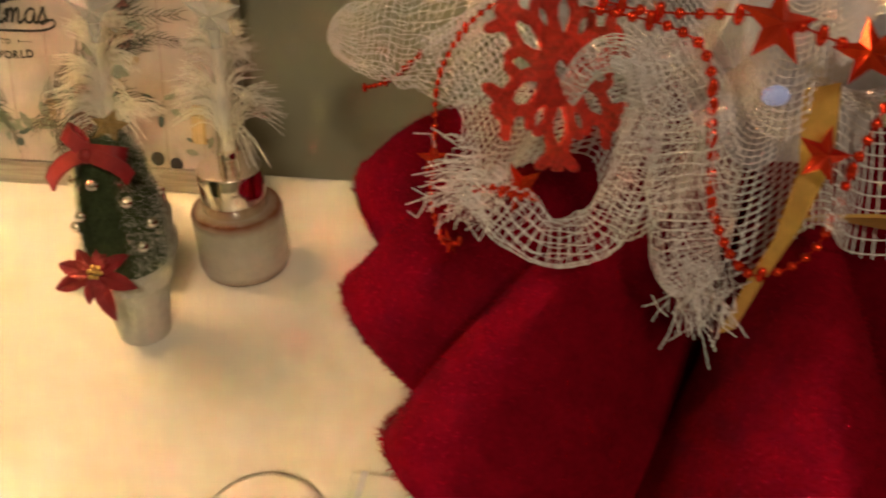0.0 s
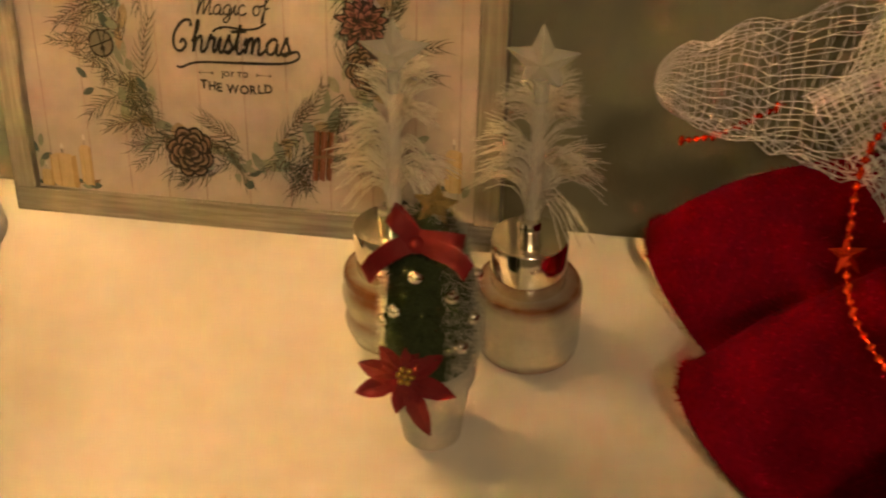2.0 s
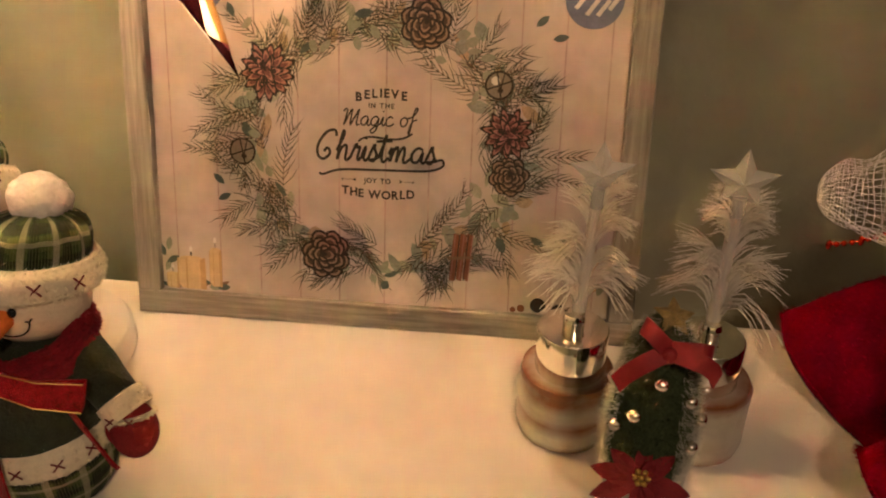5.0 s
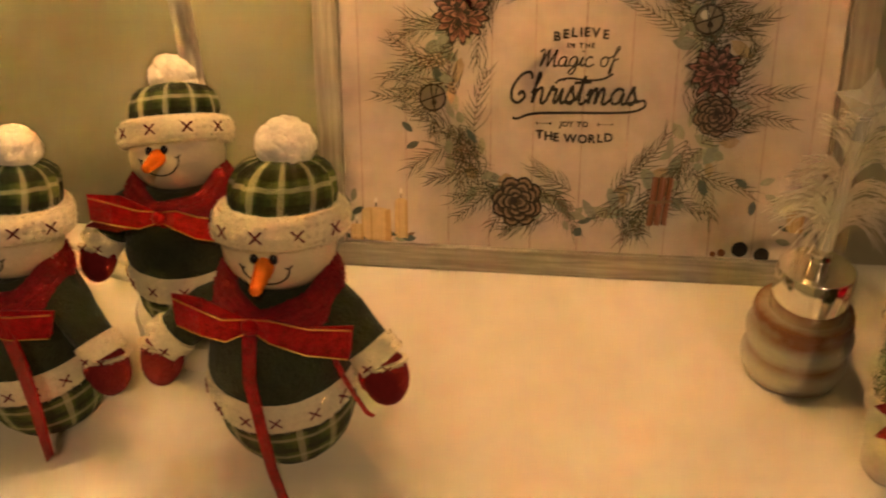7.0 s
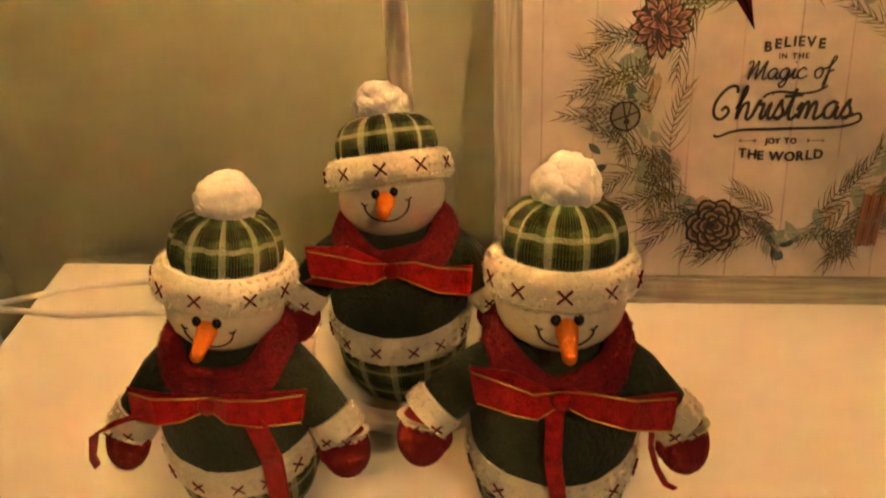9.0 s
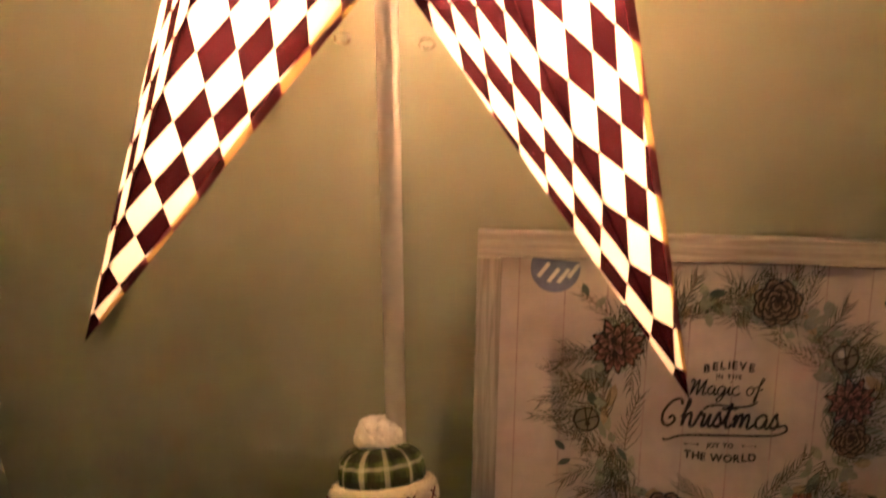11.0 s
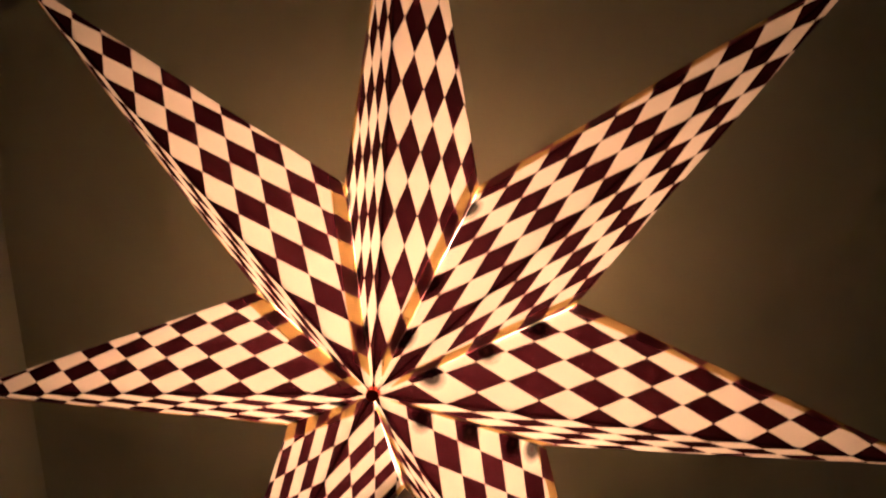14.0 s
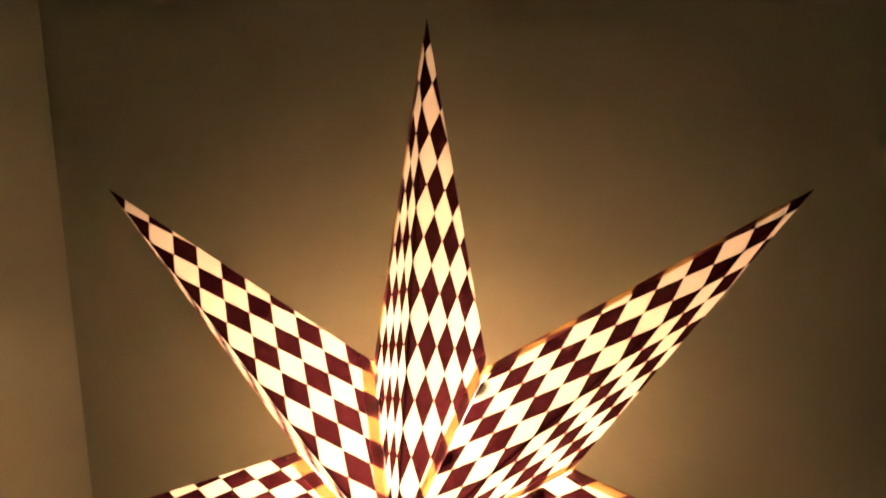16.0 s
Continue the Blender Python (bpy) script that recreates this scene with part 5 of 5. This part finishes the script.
netting("netting", (0.036, 0.158), 0.95, 0.014, 7, 0.012, 1.5, "rounded side ruffle of white netting", 1.0, 118, 222)


def rolled_net(pts, radii, flatten, threads, gap, label):
    """A loosely rolled fold of the netting along a path: lengthwise threads and wavy cross threads."""
    p = [Vector(q) - skirt_c for q in pts]
    p, rr = [p[0]] + p + [p[-1]], [radii[0]] + list(radii) + [radii[-1]]
    spine = []
    for i in range(1, len(p) - 2):
        for k in range(14):
            t = k / 14
            c = 0.5 * (2 * p[i] + (p[i + 1] - p[i - 1]) * t + (2 * p[i - 1] - 5 * p[i] + 4 * p[i + 1] - p[i + 2]) * t * t + (3 * p[i] - p[i - 1] - 3 * p[i + 1] + p[i + 2]) * t ** 3)
            spine.append((c, rr[i] + (rr[i + 1] - rr[i]) * t))

    def place(u, deg):
        i = min(len(spine) - 2, max(0, int(u)))
        c, r = spine[i][0].lerp(spine[i + 1][0], u - i), spine[i][1] + (spine[i + 1][1] - spine[i][1]) * (u - i)
        d = (spine[min(len(spine) - 1, i + 2)][0] - spine[max(0, i - 1)][0]).normalized()
        x = d.cross(Vector((0.1, -0.75, 0.65))).normalized()
        y = d.cross(x)
        a = math.radians(deg) + 0.5 * noise.noise(c * 60)
        r *= 1 + 0.28 * noise.noise((math.cos(a) * 1.6 + c.x * 70, math.sin(a) * 1.6 + c.y * 70, c.z * 70))
        return c + x * r * math.cos(a) + y * r * flatten * math.sin(a)
    bm = bmesh.new()
    last = len(spine) - 1.01
    for i in range(threads):
        tube(bm, [place(last * k / 40, 360 * (i + 0.3 * noise.noise((i, 0.5, 0))) / threads + 25 * k / 40) for k in range(41)], 0.00024, 3, cap=False)
    total = sum((b[0] - a[0]).length for a, b in zip(spine, spine[1:]))
    for k in range(int(total / gap)):
        u = last * (k + 0.5) * gap / total
        tube(bm, [place(min(last, max(0, u + 0.5 * math.sin(math.radians(3 * q) + k))), q) for q in range(0, 361, 15)], 0.00023, 3, cap=False)
    tagged(part("netting", bm, NET, fleece, label), kind="stuff")


rolled_net(((-0.104, 0.430, 0.877), (-0.099, 0.428, 0.878), (-0.085, 0.422, 0.881), (-0.050, 0.408, 0.888), (0.0, 0.38, 0.904), (0.06, 0.355, 0.925)), (0.004, 0.012, 0.019, 0.032, 0.044, 0.046), 0.5, 34, 0.0046, "loose rounded roll of white netting")
rolled_net(((0.016, 0.256, 0.924), (0.022, 0.252, 0.938), (0.032, 0.248, 0.944), (0.041, 0.247, 0.936), (0.042, 0.246, 0.916), (0.038, 0.244, 0.895), (0.030, 0.243, 0.879), (0.013, 0.245, 0.874), (-0.001, 0.250, 0.883), (-0.012, 0.258, 0.890)), (0.003, 0.005, 0.006, 0.006, 0.007, 0.008, 0.009, 0.010, 0.010, 0.009), 0.35, 15, 0.0032, "white netting hem folded in a loop")
rolled_net(((0.046, 0.252, 0.945), (0.056, 0.247, 0.922), (0.060, 0.243, 0.900), (0.062, 0.241, 0.880), (0.066, 0.241, 0.866), (0.068, 0.242, 0.860)), (0.012, 0.014, 0.015, 0.014, 0.011, 0.006), 0.5, 24, 0.0032, "hanging bundle of white netting")


def frayed(c, down, n, ln):
    bm = bmesh.new()
    for i in range(n):
        b = Vector(c) - skirt_c + Vector((rnd.gauss(0, 1), rnd.gauss(0, 1), rnd.gauss(0, 1))) * 0.006
        d = (Vector(down) + Vector((rnd.gauss(0, 1), rnd.gauss(0, 1), rnd.gauss(0, 1))) * 0.5).normalized()
        k = Vector((rnd.gauss(0, 1), rnd.gauss(0, 1), rnd.gauss(0, 1))) * 0.002
        l = ln * rnd.uniform(0.5, 1.1)
        tube(bm, [b, b + d * l * 0.5 + k, b + d * l], 0.00028, 4, cap=False)
    tagged(part("frayed_end", bm, NET, fleece, "frayed cut end of the netting"), kind="stuff")


frayed((-0.012, 0.262, 0.888), (-0.7, -0.3, -0.3), 150, 0.015)
frayed((0.070, 0.242, 0.862), (0.1, -0.3, -1.0), 110, 0.016)


def garland(pts, step=0.0042, r=0.0015):
    p = [Vector(q) - skirt_c for q in pts]
    p = [p[0]] + p + [p[-1]]
    path = []
    for i in range(1, len(p) - 2):
        for k in range(24):
            t = k / 24
            path.append(0.5 * (2 * p[i] + (p[i + 1] - p[i - 1]) * t + (2 * p[i - 1] - 5 * p[i] + 4 * p[i + 1] - p[i + 2]) * t * t + (3 * p[i] - p[i - 1] - 3 * p[i + 1] + p[i + 2]) * t ** 3))
    bm = bmesh.new()
    tube(bm, path, 0.0004, 4)
    string = part("bead_string", bm, REDMETAL, fleece, "red metallic bead garland")
    bd, first = 0.0, None
    for a, b in zip(path, path[1:]):
        bd += (b - a).length
        if bd >= step:
            bd = 0.0
            if first is None:
                bm = bmesh.new()
                ball(bm, (0, 0, 0), r, sub=2)
                first = part("bead", bm, REDMETAL, string)
                ob = first
            else:
                ob = new("bead", first.data)
                ob.parent = string
            ob.location = b
            ob.scale = (1, 1, 1.0 if rnd.random() < 0.8 else 1.9)


garland([(0.03, 0.31, 0.945), (-0.012, 0.345, 0.925), (-0.034, 0.345, 0.895), (-0.036, 0.333, 0.860), (-0.035, 0.312, 0.846), (-0.027, 0.285, 0.843), (-0.019, 0.275, 0.851)])
garland([(-0.016, 0.258, 0.886), (-0.008, 0.254, 0.889), (0.004, 0.250, 0.889)], 0.0034)
garland([(0.02, 0.265, 0.9530), (0.055, 0.250, 0.9480), (0.064, 0.245, 0.9180), (0.068, 0.238, 0.8930), (0.084, 0.236, 0.8710), (0.104, 0.240, 0.8790), (0.112, 0.248, 0.9080), (0.118, 0.25, 0.9380)], 0.0048, 0.0019)
garland([(-0.01, 0.29, 0.9680), (0.03, 0.262, 0.9550), (0.075, 0.252, 0.9560), (0.107, 0.250, 0.9495), (0.15, 0.26, 0.9680)], 0.0055, 0.0019)
garland([(-0.05, 0.415, 0.875), (-0.072, 0.432, 0.850), (-0.090, 0.439, 0.841)], 0.0034, 0.0016)
for x, y, z, r, ry, rz in ((0.077, 0.248, 0.955, 0.0135, 12, 10), (0.105, 0.246, 0.948, 0.0112, -14, -12), (0.099, 0.242, 0.915, 0.0105, 20, 5), (0.003, 0.256, 0.889, 0.0098, -20, 10), (-0.036, 0.331, 0.857, 0.0085, 8, 20), (-0.024, 0.275, 0.850, 0.0065, 30, 60)):
    bm = bmesh.new()
    q = Vector((x, y, z)) - skirt_c
    star_solid(bm, r, r * 0.42, r * 0.22, pose(q.x, q.y, q.z, -35, ry, rz))
    part("foil_star", bm, REDMETAL, fleece, "embossed red foil star")


def snowflake(x, y, z, size, ry, rz, rx=-25):
    """A cut-out snowflake plate: six pierced petals, barbed tips and a hub, cut from one sheet."""
    def near(px, pz, ax, az, bx, bz, w):
        dx, dz = bx - ax, bz - az
        t = max(0.0, min(1.0, ((px - ax) * dx + (pz - az) * dz) / (dx * dx + dz * dz)))
        return math.hypot(px - ax - dx * t, pz - az - dz * t) < w

    def solid(px, pz):
        rad, ang = math.hypot(px, pz), math.atan2(px, pz)
        ang = (ang + math.pi / 6) % (math.pi / 3) - math.pi / 6
        u, v = abs(rad * math.sin(ang)), rad * math.cos(ang)
        if rad < 0.10:
            return False
        if 0.34 < v < 0.80 and u < 0.105 * math.sin(math.pi * (v - 0.34) / 0.46):
            return False
        if v < 1.04 and u < 0.08 + 0.14 * math.sin(math.pi * min(1.0, v / 1.04)) ** 1.5:
            return True
        return near(u, v, 0.05, 0.84, 0.25, 1.00, 0.06) or near(u, v, 0.10, 0.52, 0.31, 0.66, 0.055) or rad < 0.30
    bm = bmesh.new()
    n, verts = 84, {}
    step = 2.2 / n

    def corner(i, k):
        if (i, k) not in verts:
            verts[i, k] = bm.verts.new((-1.1 + step * i, 0, -1.1 + step * k))
        return verts[i, k]
    for i in range(n):
        for k in range(n):
            if solid(-1.1 + step * (i + 0.5), -1.1 + step * (k + 0.5)):
                bm.faces.new((corner(i, k), corner(i + 1, k), corner(i + 1, k + 1), corner(i, k + 1)))
    for turn in range(3):
        moved = {v: sum((e.other_vert(v).co for e in v.link_edges if e.is_boundary), Vector()) / 2 for v in bm.verts if sum(e.is_boundary for e in v.link_edges) == 2}
        for v, co in moved.items():
            v.co = v.co.lerp(co, 0.5)
    top = bmesh.ops.extrude_face_region(bm, geom=bm.faces[:])
    bmesh.ops.translate(bm, verts=[g for g in top["geom"] if isinstance(g, bmesh.types.BMVert)], vec=(0, 0.05, 0))
    bm.transform(pose(x - skirt_c.x, y - skirt_c.y, z - skirt_c.z, rx, ry, rz) @ Matrix.Scale(size, 4))
    part("snowflake", bm, REDGLIT, fleece, "red glitter cut-out snowflake")



snowflake(0.015, 0.258, 0.934, 0.032, 20, 38)
snowflake(0.148, 0.255, 0.950, 0.030, 5, -20)
for pts, wd in ((((0.100, 0.262, 0.930), (0.100, 0.248, 0.908), (0.094, 0.240, 0.886), (0.086, 0.236, 0.866), (0.080, 0.232, 0.848)), 0.012), (((0.10, 0.250, 0.886), (0.118, 0.246, 0.890), (0.140, 0.248, 0.886), (0.162, 0.26, 0.880)), 0.014)):
    bm = bmesh.new()
    strip(bm, [Vector(p) - skirt_c for p in pts], wd, lambda i: (0.75, -0.35, 0.4 if i < 2 else 0.75), taper=lambda t: 1 - 0.5 * t)
    part("ribbon_tail", bm, GOLD, fleece, "matt gold ribbon tail")
bm = bmesh.new()
ball(bm, Vector((0.086, 0.262, 0.926)) - skirt_c, 0.0036, sub=3, scale=(1.3, 0.8, 1))
part("fairy_bulb", bm, FAIRY, fleece, "cool white fairy light bulb")
bm = bmesh.new()
ball(bm, Vector((0.145, 0.275, 0.93)) - skirt_c, 0.006, sub=3)
part("fairy_bulb", bm, FAIRY, fleece, "cool white fairy light bulb")

# ---- lamp cord ----
bm = bmesh.new()
for pts in ([(-0.590, 0.435), (-0.66, 0.462), (-0.72, 0.480), (-0.765, 0.474), (-0.805, 0.458)], [(-0.592, 0.425), (-0.65, 0.442), (-0.71, 0.450), (-0.755, 0.447), (-0.81, 0.452)]):
    tube(bm, [(x, y, TOP + 0.0022) for x, y in pts] + [(pts[-1][0] - 0.012, pts[-1][1], TOP - 0.012), (pts[-1][0] - 0.013, pts[-1][1], TOP - 0.25)], 0.0020, 8)
tagged(obj("lamp_cord", bm, PLASTIC), "white electric cord lying over the table edge", "cable")

snowman(pose(-0.4755, 0.315, TOP, 0, 0, 2) @ Matrix.Scale(0.98, 4), "snowman doll in dark green coat and plaid hat with bow", 1,
        [(((-0.002, -0.025, 0.081), (-0.003, -0.034, 0.065), (0.0, -0.040, 0.045), (0.002, -0.043, 0.022), (0.006, -0.046, 0.002)), 0.0068), (((0.034, -0.028, 0.074), (0.036, -0.024, 0.062), (0.040, -0.022, 0.050), (0.0445, -0.023, 0.041), (0.048, -0.025, 0.0405)), 0.0022)],
        aside=0.0040, roll=1.5, bow=((0.032, 0.009), (0.042, -0.006)), reach=((0.0055, 0.0145), (0.0045, 0.0075)), knot=0.0085)
snowman(pose(-0.5440, 0.3775, TOP + 0.0172, -4, 0, 3) @ Matrix.Scale(0.93, 4), "snowman doll in plaid hat standing on the lamp base", 2,
        [(((-0.002, -0.025, 0.081), (-0.020, -0.032, 0.080), (-0.038, -0.030, 0.083)), 0.009)], 0.010, ((0.038, 0.007), (0.036, -0.006)), 25, 0.0, -6.0, ((0.003, 0.006), (0.003, 0.004)))
snowman(pose(-0.6085, 0.320, TOP, 0, 0, -2) @ Matrix.Scale(0.93, 4), "snowman doll in plaid hat with long red ribbon tails", 3,
        [(((0.020, -0.032, 0.084), (0.028, -0.040, 0.070), (0.029, -0.043, 0.050), (0.028, -0.045, 0.030), (0.027, -0.046, 0.014)), 0.0115), (((-0.022, -0.028, 0.082), (-0.038, -0.032, 0.079), (-0.052, -0.032, 0.070), (-0.059, -0.029, 0.054), (-0.060, -0.027, 0.046)), 0.0065)], 0.020, ((0.034, 0.0), (0.040, 0.002)), 14, -0.0045, 6.0, ((0.004, 0.000), (0.003, 0.001)))

# ---- white pieces near the fleece ornament ----
bm = bmesh.new()
lathe(bm, [(0.024, 0), (0.0265, 0.001), (0.0275, 0.005), (0.0262, 0.010), (0.021, 0.0135), (0.010, 0.0155), (0.001, 0.016)], 40)
puck = obj("light_puck", bm, PLASTIC)
puck.location = (-0.093, 0.198, TOP)
tagged(puck, "domed round white plastic puck lying on the table", "puck")
box_root = empty("battery_box", pose(-0.046, 0.208, TOP, 0, 0, -4), "small white plastic battery box lying on the table", "box")
bm = bmesh.new()
box(bm, (-0.016, -0.022, 0), (0.016, 0.016, 0.014), bev=0.0015)
part("case", bm, PLASTIC, box_root)
bm = bmesh.new()
box(bm, (-0.0115, -0.0225, 0.001), (-0.0085, 0.0165, 0.0146), bev=0.0005)
part("seam_strip", bm, FROST, box_root, "pale lilac seam")
